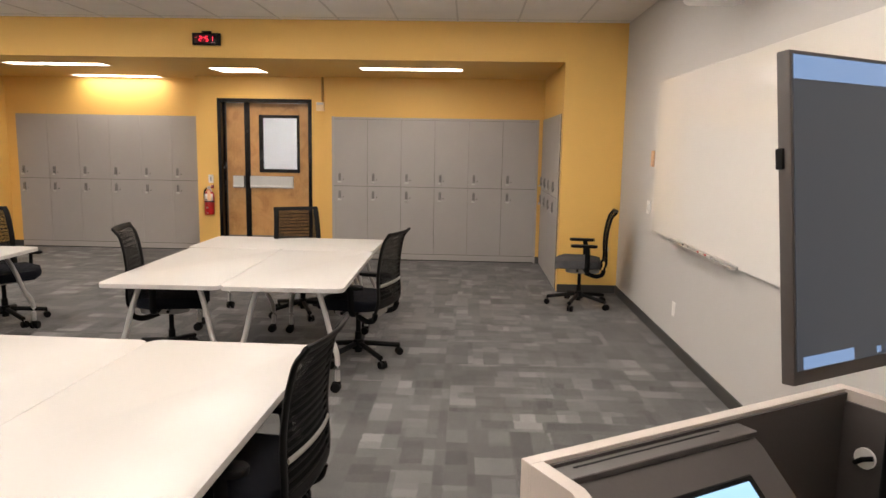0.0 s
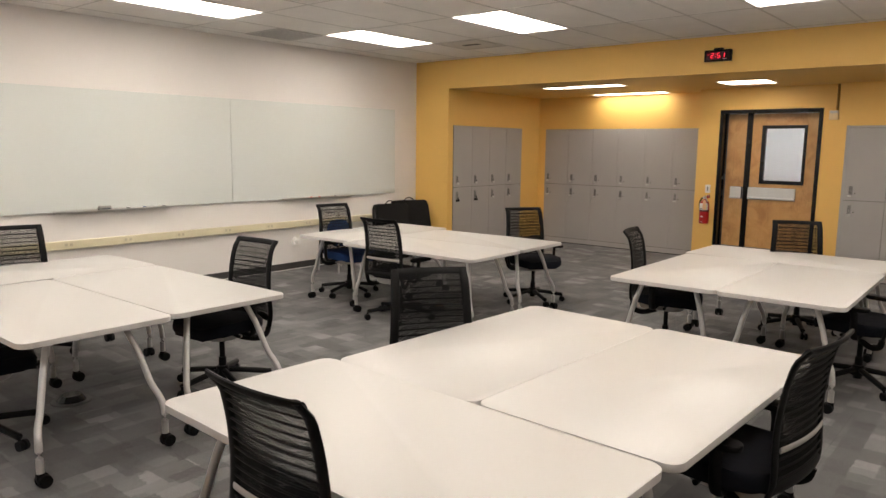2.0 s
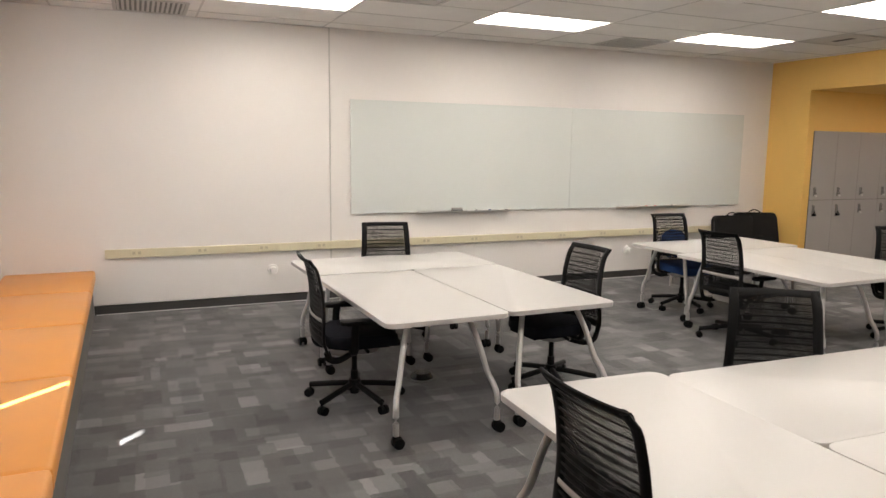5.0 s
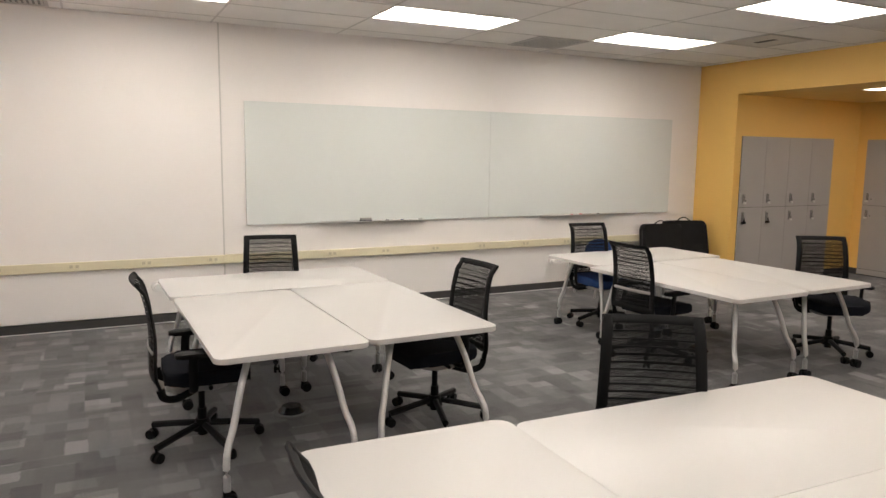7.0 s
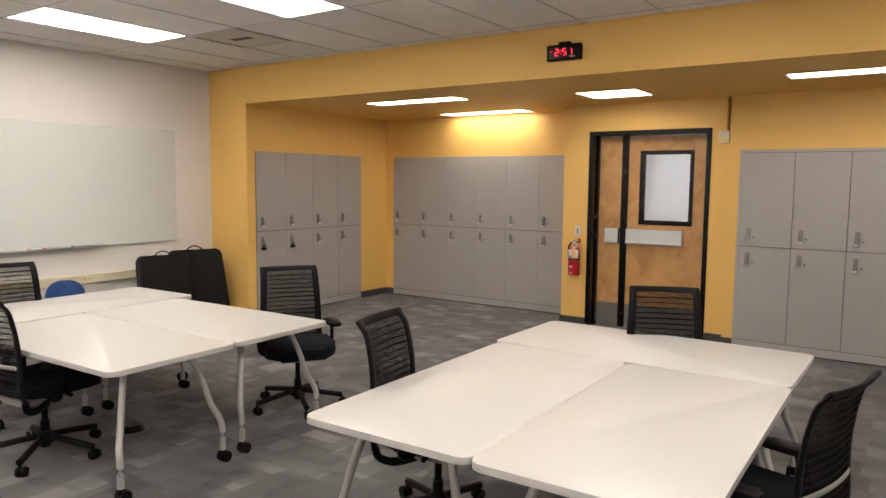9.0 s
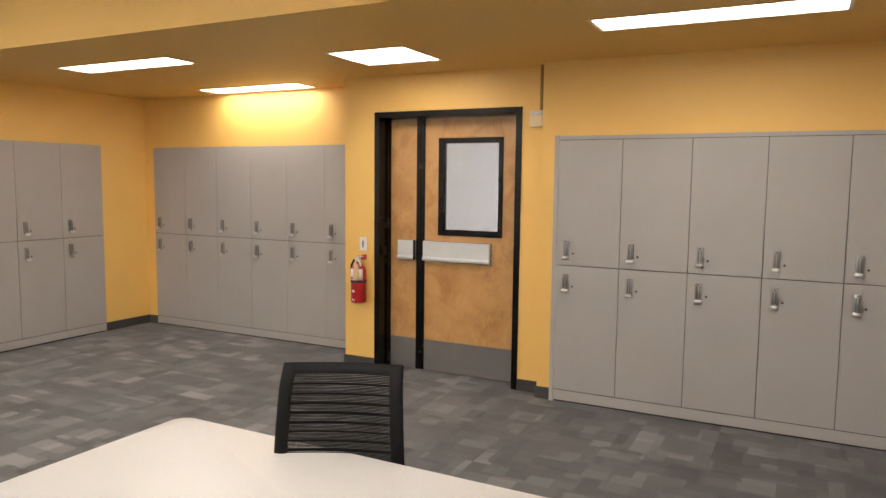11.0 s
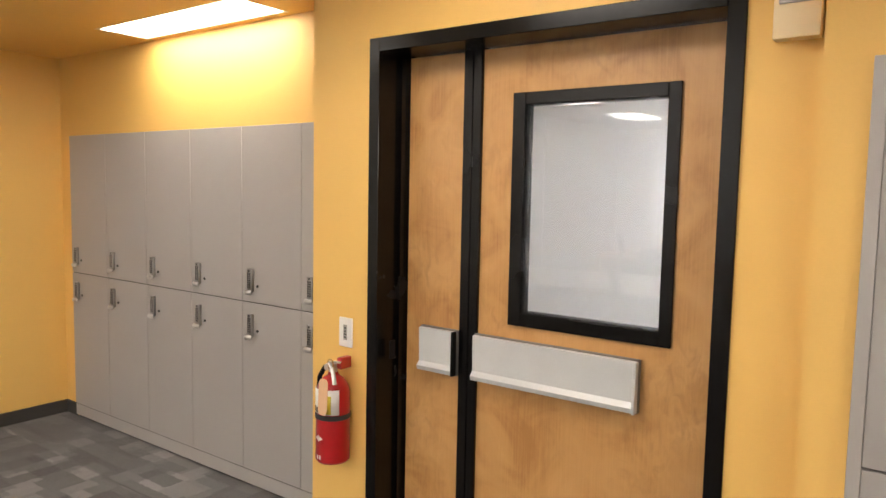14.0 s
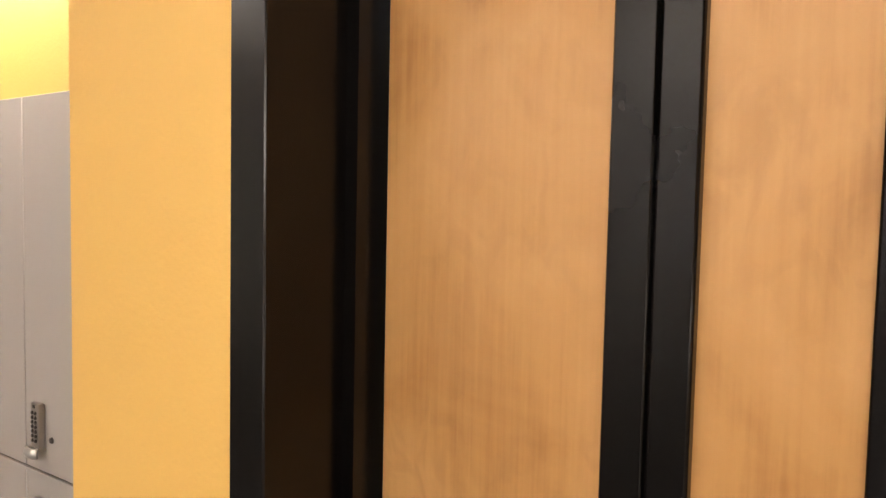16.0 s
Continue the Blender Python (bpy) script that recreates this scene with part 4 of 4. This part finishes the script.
def chair_thing(label, seat_mat, arm=0.605):
    t = thing("office_chair", label, "chair", group="office chairs")
    bm = bmesh.new()
    slab(bm, rounded(-0.238, 0.238, -0.20, 0.25, 0.09), 0.405, 0.478, 0.026, 3)
    for v in bm.verts:
        if v.co.y > 0.15:
            v.co.z -= 0.02 * ((v.co.y - 0.15) / 0.1) ** 2
        v.co.z += 0.03 * (abs(v.co.x) / 0.235) ** 3 * (0.4 if v.co.z > 0.45 else 0.2)
    part("seat", bm, seat_mat, t, "upholstered seat pad")
    bm = bmesh.new()
    slab(bm, rounded(-0.15, 0.15, -0.19, 0.14, 0.06), 0.355, 0.404, 0.015, 2)
    part("seat_pan", bm, VENT_GREY, t, "grey tilt mechanism")
    for s in (-1, 1):
        part("adjuster", cyl(bmesh.new(), (s * 0.151, 0.03, 0.395), (s * 0.225, 0.03, 0.39), 0.009, 0.012, 10), BLACK, t)
        part("back_stile", sweep(bmesh.new(), [back_at(s, 0.99 * k / 24) for k in range(25)], 0.0235, 0.0095, 10, (0, 1, 0)), BLACK, t)
        part("back_upright", sweep(bmesh.new(), eased([back_at(s, 0.01), (s * 0.205, -0.205, 0.357), (s * 0.18, -0.14, 0.338), (s * 0.135, -0.05, 0.362)]), 0.021, 0.014, 10, (1, 0, 0)), BLACK, t)
    part("top_rail", sweep(bmesh.new(), [back_at(-1.10 + 2.20 * k / 16, 0.968) + Vector((0, -0.001, 0.002)) for k in range(17)], 0.0085, 0.021, 10, (0, -0.62, 0.78)), BLACK, t)
    part("bottom_rail", sweep(bmesh.new(), [back_at(-1 + 2 * k / 10, 0.10) for k in range(11)], 0.011, 0.024, 8, (0, 0, 1)), BLACK, t)
    for k in range(13):
        s = 0.165 + 0.06 * k if k < 3 else 0.235 + 0.0545 * k
        part("slat", sweep(bmesh.new(), [back_at(-0.94 + 1.88 * j / 8, s) + Vector((0, -0.004, 0)) for j in range(9)], 0.0035, 0.0042, 6), BLACK, t)
    part("lumbar_bar", sweep(bmesh.new(), [back_at(-0.94 + 1.88 * j / 8, 0.345) + Vector((0, -0.010, 0)) for j in range(9)], 0.004, 0.012, 8), VENT_GREY, t, "pale grey lumbar strap")
    bm = bmesh.new()
    n = 104
    for k in range(n):
        s0 = 0.12 + 0.83 * k / n
        s1 = s0 + 0.0052
        row = [(back_at(-0.93 + 1.86 * j / 6, s0), back_at(-0.93 + 1.86 * j / 6, s1)) for j in range(7)]
        vs = [[bm.verts.new(p + Vector((0, dy, 0))) for p in (a, b) for dy in (0.003, 0.0045)] for a, b in row]
        for a, b in zip(vs, vs[1:]):
            for i, j in ((0, 1), (1, 3), (3, 2), (2, 0)):
                bm.faces.new((a[i], a[j], b[j], b[i]))
    tagged(part("mesh_weave", bm, BLACK_MESH, t, "see-through black knitted mesh", smooth=0), kind="stuff")
    for s in (-1, 1):
        a = part("arm_post", sweep(bmesh.new(), eased([(s * 0.13, -0.05, 0.39), (s * 0.23, -0.06, 0.385), (s * 0.260, -0.06, 0.43), (s * 0.265, -0.06, arm - 0.07), (s * 0.265, -0.05, arm - 0.0255)], 3), 0.013, 0.024, 8, (0, 1, 0)), BLACK, t)
        bm = bmesh.new()
        slab(bm, rounded(s * 0.262 - 0.042, s * 0.262 + 0.042, -0.15, 0.105, 0.035), arm - 0.025, arm, 0.008, 2)
        part("arm_pad", bm, BLACK, a, "black arm pad")
    bm = bmesh.new()
    cyl(bm, (0, 0, 0.21), (0, 0, 0.354), 0.018)
    cyl(bm, (0, 0, 0.055), (0, 0, 0.21), 0.028, 0.025)
    part("column", bm, BLACK, t)
    part("hub", cyl(bmesh.new(), (0, 0, 0.082), (0, 0, 0.15), 0.052, 0.036, 16), BLACK, t)
    for k in range(5):
        a = radians(72 * k + 90)
        d = Vector((math.cos(a), math.sin(a), 0))
        leg = part("leg", sweep(bmesh.new(), [d * 0.04 + Vector((0, 0, 0.118)), d * 0.15 + Vector((0, 0, 0.105)), d * 0.315 + Vector((0, 0, 0.080))], 0.020, 0.019, 8), BLACK, t, "base leg")
        bm = bmesh.new()
        side = Vector((-d.y, d.x, 0))
        c = d * 0.317 + Vector((0, 0, 0.03)) + side * 0.012
        for q in (-1, 1):
            cyl(bm, c + d.cross(Vector((0, 0, 1))) * q * 0.008, c + d.cross(Vector((0, 0, 1))) * q * 0.026, 0.030, 0.027, 16)
        cyl(bm, c - side * 0.008, c + side * 0.008, 0.011, n=8)
        cyl(bm, d * 0.313 + Vector((0, 0, 0.045)), d * 0.313 + Vector((0, 0, 0.082)), 0.008, n=8)
        part("caster", bm, BLACK, leg)
    return t


CHAIRS = [  # base centre, way it faces
    (-4.040, 0.340, 88), (-3.848, 1.715, 274.3), (-5.486, 1.080, -10.7),
    (-1.348, 0.545, 91.8), (-1.952, 1.768, -34.4), (-0.577, 1.885, 172.9),
    (-0.604, 4.679, 165), (-1.976, 4.605, 10.3), (-1.334, 6.021, -66.2),
    (-3.794, 5.439, -33), (-4.313, 3.931, 94.4)]
proto_chair = chair_thing("black mesh-back office chair with arms at a white table", BLACK_FABRIC)
for k, (x, y, a) in enumerate(CHAIRS):
    m = pose(x, y, 0, 0, 0, a - 90)
    if k:
        copy_thing(proto_chair, m)
    else:
        proto_chair.matrix_basis = m
blue_chair = chair_thing("black mesh-back office chair with a blue seat near the wall", BLUE_FABRIC)
blue_chair.matrix_basis = pose(-5.502, 4.363, 0, 0, 0, -96.4)
corner_chair = chair_thing("black mesh-back office chair with a grey seat, parked in the corner", GREY_FABRIC, arm=0.655)
corner_chair.matrix_basis = pose(1.33, 6.68, 0, 0, 0, 83)


# ---- black cases in the corner ----
def case(m, w, h, d, flare, label):
    """A padded case, its far side spreading by flare towards the floor."""
    t = thing("carry_case", label, "carry case", m)
    bm = slab(bmesh.new(), rounded(-w / 2, w / 2, 0, h, 0.06), 0, d, 0.02, 3)
    for v in bm.verts:
        if v.co.x > 0:
            v.co.x += flare * (1 - v.co.y / h)
    part("body", bm, LEATHER, t).matrix_basis = pose(0, 0, 0, 90, 0, 0)
    part("front_pocket", slab(bmesh.new(), rounded(-w / 2 + 0.05, w / 2 - 0.05, 0.05, h * 0.62, 0.04), d + 0.0005, d + 0.018, 0.007, 2), LEATHER, t).matrix_basis = pose(0, 0, 0, 90, 0, 0)
    part("zip", sweep(bmesh.new(), [(-w / 2 - 0.002, -d / 2, 0.08), (-w / 2 - 0.002, -d / 2, h - 0.08)], 0.003, 0.008), GREY_FABRIC, t, "dark grey zip")
    part("carry_handle", sweep(bmesh.new(), [(-0.09 + 0.18 * k / 8, -d / 2, h + 0.045 * math.sin(math.pi * k / 8) - 0.004) for k in range(9)], 0.012, 0.007), LEATHER, t, "black carrying handle")
    return t


case(pose(-6.93, 6.47, 0, -6, 0, 78), 0.53, 0.80, 0.16, 0.0, "black padded carry case leaning by the wall")
case(pose(-6.93, 6.87, 0, -6, 0, 70), 0.55, 0.83, 0.16, 0.09, "large black padded carry case leaning in the corner")
bs = thing("blue_chair", "blue moulded chair back behind the white table", "chair", pose(-6.72, 5.31, 0))
bm = bmesh.new()
slab(bm, rounded(-0.17, 0.17, 0, 0.36, 0.14, 8), 0, 0.02, 0.006, 2)
part("backrest", bm, BLUE_FABRIC, bs, "blue rounded backrest").matrix_basis = pose(0, 0, 0.31, 82, 0, 75)
part("seat", slab(bmesh.new(), rounded(-0.22, 0.24, -0.22, 0.22, 0.08), 0.42, 0.45, 0.01, 2), BLUE_FABRIC, bs)
for sx in (-1, 1):
    for sy in (-1, 1):
        part("leg", cyl(bmesh.new(), (sx * 0.17, sy * 0.17, 0.42), (sx * 0.2, sy * 0.2, 0), 0.012), TUBE, bs)

# ---- lectern and monitor ----
LT = pose(0.267, 0.547, 0, 0, 0, 30.5)
le = thing("lectern", "taupe laminate teaching lectern with sunken control panel", "lectern", LT)
LWD, LDP, LZ = 0.725, 0.58, 1.147
part("front_panel", B(0, LWD, -0.022, 0, 0.03, LZ, bevel=0.001), LECTERN_RIM, le)


def side_panel(x0, x1):
    bm = bmesh.new()
    out = [(-0.0225, 0.03), (-0.0225, LZ), (-0.11, LZ), (-0.20, LZ - 0.035), (-LDP, LZ - 0.16), (-LDP, 0.03)]
    a = [bm.verts.new((x0, y, z)) for y, z in out]
    b = [bm.verts.new((x1, y, z)) for y, z in out]
    bm.faces.new(a)
    bm.faces.new(b[::-1])
    for k in range(6):
        bm.faces.new((a[k], a[(k + 1) % 6], b[(k + 1) % 6], b[k]))
    return bm


part("side_panel", side_panel(0, 0.022), LECTERN_RIM, le)
part("side_panel", side_panel(LWD - 0.022, LWD), LECTERN_RIM, le)
part("liner", B(0.0225, LWD - 0.0225, -0.028, -0.0225, 0.9, LZ - 0.006), LECTERN_DARK, le, "dark inner lining")
part("liner", B(LWD - 0.028, LWD - 0.0225, -0.12, -0.0285, LZ - 0.1649, LZ - 0.02), LECTERN_DARK, le, "dark inner lining")
part("liner", B(LWD - 0.028, LWD - 0.0225, -LDP + 0.01, -0.0285, 0.921, LZ - 0.165), LECTERN_DARK, le, "dark inner lining")
part("shelf", B(0.0225, 0.407, -0.067, -0.0285, LZ - 0.020, LZ - 0.010, bevel=0.0015), LECTERN_DARK, le, "flat dark ledge")
part("slot", B(0.06, 0.349, -0.0425, -0.0385, LZ - 0.0098, LZ - 0.0093), BLACK, le, "black slot")
part("deck", B(0.0225, LWD - 0.0285, -LDP + 0.01, -0.0285, 0.90, 0.92), LECTERN_DARK, le)
bm = bmesh.new()
out = [(-0.0285, 0.9205), (-0.0285, LZ - 0.0205), (-0.065, LZ - 0.0205), (-0.080, LZ - 0.029), (-0.298, 0.9265), (-0.298, 0.9205)]
a = [bm.verts.new((0.023, y, z)) for y, z in out]
b = [bm.verts.new((0.403, y, z)) for y, z in out]
bm.faces.new(a)
bm.faces.new(b[::-1])
for k in range(6):
    bm.faces.new((a[k], a[(k + 1) % 6], b[(k + 1) % 6], b[k]))
part("console", bm, LECTERN_DARK, le, "sloping dark console", smooth=20)
ang = math.degrees(math.atan2(LZ - 0.029 - 0.9265, 0.218))
tp = part("touch_panel", B(0, 0.24, 0, 0.10, 0, 0.012, bevel=0.003), BLACK, le, "small black touch panel")
tp.matrix_basis = pose(0.105, -0.175, 1.0224, ang, 0, 0)
part("screen", B(0.015, 0.225, 0.012, 0.09, 0.0122, 0.0128), SCREEN_PALE, tp, "lit pale blue screen")
part("grommet", cyl(bmesh.new(), (LWD - 0.0285, -0.076, 1.036), (LWD - 0.034, -0.076, 1.036), 0.019, n=24), WHITE_PLASTIC, le, "round pale cable grommet")
part("cable", sweep(bmesh.new(), [(LWD - 0.037, -0.093, 1.043), (LWD - 0.040, -0.076, 1.036), (LWD - 0.038, -0.062, 1.024)], 0.0045), BLACK, le, "black cable")
part("bottom_panel", B(0.0225, LWD - 0.0225, -LDP + 0.01, -0.0285, 0.03, 0.05), LECTERN_DARK, le)
part("back_panel", B(0.0225, LWD - 0.0225, -LDP + 0.01, -LDP + 0.03, 0.0505, 0.899), LECTERN_RIM, le)
for x in (0.05, LWD - 0.05):
    for y in (-0.06, -LDP + 0.06):
        part("foot", cyl(bmesh.new(), (x, y, 0), (x, y, 0.0295), 0.025, n=12), BLACK, le)
TILT = Matrix.Translation((0, -0.225, 1.42)) @ Matrix.Rotation(radians(-6.5), 4, "X") @ Matrix.Translation((0, 0.225, -1.42))
mo = thing("monitor", "black flat computer monitor on a post, showing a dark desktop", "monitor", LT @ pose(-0.003, 0, -0.006))
MX0, MX1, MY, MZ0, MZ1 = 0.219, 0.774, -0.225, 1.30, 1.70
part("housing", B(MX0, MX1, MY - 0.012, MY + 0.006, MZ0, MZ1, bevel=0.002, seg=2), LECTERN_DARK, mo).matrix_basis = TILT
part("rear_bulge", B(MX0 + 0.12, MX1 - 0.12, MY + 0.0062, MY + 0.055, MZ0 + 0.08, MZ1 - 0.08, bevel=0.012, seg=2), BLACK, mo).matrix_basis = TILT
part("bezel_button", B(MX0 - 0.005, MX0 - 0.0002, MY - 0.004, MY + 0.006, 1.56, 1.585, bevel=0.001), BLACK, mo).matrix_basis = TILT
sc = part("screen", B(MX0 + 0.004, MX1 - 0.004, MY - 0.0135, MY - 0.0122, MZ0 + 0.018, MZ1 - 0.005), SCREEN_DARK, mo, "lit dark grey desktop")
sc.matrix_basis = TILT
part("title_bar", B(MX0 + 0.004, MX1 - 0.004, MY - 0.0145, MY - 0.0137, MZ1 - 0.034, MZ1 - 0.006), SCREEN_BLUE, sc, "blue bar")
part("task_bar", B(MX0 + 0.015, MX0 + 0.115, MY - 0.0145, MY - 0.0137, MZ0 + 0.019, MZ0 + 0.034), SCREEN_BLUE, sc, "pale blue bar")
for x in (0.165, 0.185, 0.205):
    part("icon", B(MX0 + x, MX0 + x + 0.008, MY - 0.0145, MY - 0.0137, MZ0 + 0.022, MZ0 + 0.030), SCREEN_BLUE, sc)
part("post", cyl(bmesh.new(), (0.66, MY + 0.08, 0.9262), (0.66, MY + 0.08, 1.52), 0.018), BLACK, mo)
part("arm", B(0.63, 0.69, MY + 0.0112, MY + 0.075, 1.46, 1.52, bevel=0.004), BLACK, mo)


# ---- ceiling vents and projector ----
def vent(x0, x1, y0, y1, material, label, slots):
    t = thing("ceiling_vent", label, "ceiling vent", pose((x0 + x1) / 2, (y0 + y1) / 2, ZC))
    w, d = (x1 - x0) / 2, (y1 - y0) / 2
    bm = bmesh.new()
    for a in ((-w, -w + 0.03, -d, d), (w - 0.03, w, -d, d), (-w + 0.03, w - 0.03, -d, -d + 0.03), (-w + 0.03, w - 0.03, d - 0.03, d)):
        box(bm, *a, -0.008, 0.0, 0.001)
    part("frame", bm, material, t)
    part("backing", B(-w + 0.03, w - 0.03, -d + 0.03, d - 0.03, -0.0015, -0.0005), PLINTH if slots else material, t)
    for k in range(slots):
        y = -d + 0.045 + (2 * d - 0.09) * k / max(1, slots - 1)
        part("louvre", B(-w + 0.031, w - 0.031, y - 0.011, y + 0.011, -0.006, -0.0035), material, t)
    return t


vent(-6.89, -6.26, 4.05, 4.68, GRILLE, "grey return air grille in the ceiling", 14)
v = vent(-5.63, -5.0, 5.93, 6.56, TBAR, "white supply air diffuser in the ceiling", 0)
part("slot", B(-0.12, 0.12, -0.04, 0.04, -0.004, -0.0016), DARK_INK, v, "dark outlet slot")
vent(-7.12, -6.50, -1.05, -0.42, GRILLE, "grey return air grille in the ceiling", 14)
vent(-5.63, -5.0, 0.94, 1.56, TBAR, "white supply air diffuser in the ceiling", 0)
pj = thing("projector", "white ceiling projector hung on a short pole", "projector", pose(-3.40, 2.72, 2.65))
part("body", B(-0.2, 0.2, -0.24, 0.24, 0, 0.13, bevel=0.05, seg=4), WHITE_PLASTIC, pj)
part("lens", cyl(bmesh.new(), (0.2005, -0.05, 0.06), (0.23, -0.05, 0.06), 0.04), BLACK, pj)
part("pole", cyl(bmesh.new(), (0, 0, 0.1305), (0, 0, ZC - 2.65), 0.025), WHITE_PLASTIC, pj)
sp = thing("wall_projector", "white short-throw projector on a wall arm above the board", "projector", pose(XE, 3.92, 2.43))
part("arm", B(-0.34, 0, -0.04, 0.04, 0.13, 0.17, bevel=0.004), WHITE_PLASTIC, sp)
part("body", B(-0.40, -0.06, -0.16, 0.16, 0, 0.129, bevel=0.045, seg=4), WHITE_PLASTIC, sp)
part("intake", B(-0.404, -0.4005, -0.08, 0.08, 0.05, 0.08), VENT_GREY, sp)

# ---- carpet tiles, nearest the walk ----
TS = 0.61
me_tiles = {}
rest = bmesh.new()


def tile_mesh(w, d):
    key = (round(w, 3), round(d, 3))
    if key not in me_tiles:
        me_tiles[key] = finish(B(0, w - 0.0004, 0, d - 0.0004, -0.0055, 0.0), "carpet_tile", CARPET, 0)
    return me_tiles[key]


spans = [(XW, XE, YB, YF), (NX0, NX1, YF, YD)]
cells = []
for x0, x1, y0, y1 in spans:
    y = y0
    while y < y1 - 0.001:
        d = min(TS, y1 - y)
        x = x0
        while x < x1 - 0.001:
            w = min(TS, x1 - x)
            cells.append((x, y, w, d))
            x += TS
        y += TS
cells += [(DX0 + 0.05, YD, DX1 - DX0 - 0.1, YDR + 0.05 - YD)]
cells += [(NX0, YD, AX1 + 0.08 - NX0, YA - YD)]
near = sorted(cells, key=lambda c: abs(c[1] - 3.5) * 0.8 + abs(c[0] + 2.5) * 0.6)
for k, (x, y, w, d) in enumerate(near):
    if k < 298:
        o = new("carpet_tile", tile_mesh(w, d))
        o.parent = floor
        o.matrix_basis = Matrix.Translation((x, y, 0))
    else:
        box(rest, x, x + w - 0.0008, y, y + d - 0.0008, -0.0055, 0.0)
if rest.verts:
    tagged(part("carpet_tiles_far", rest, CARPET, floor, "grey patterned carpet tiles", 0), kind="stuff")
else:
    rest.free()
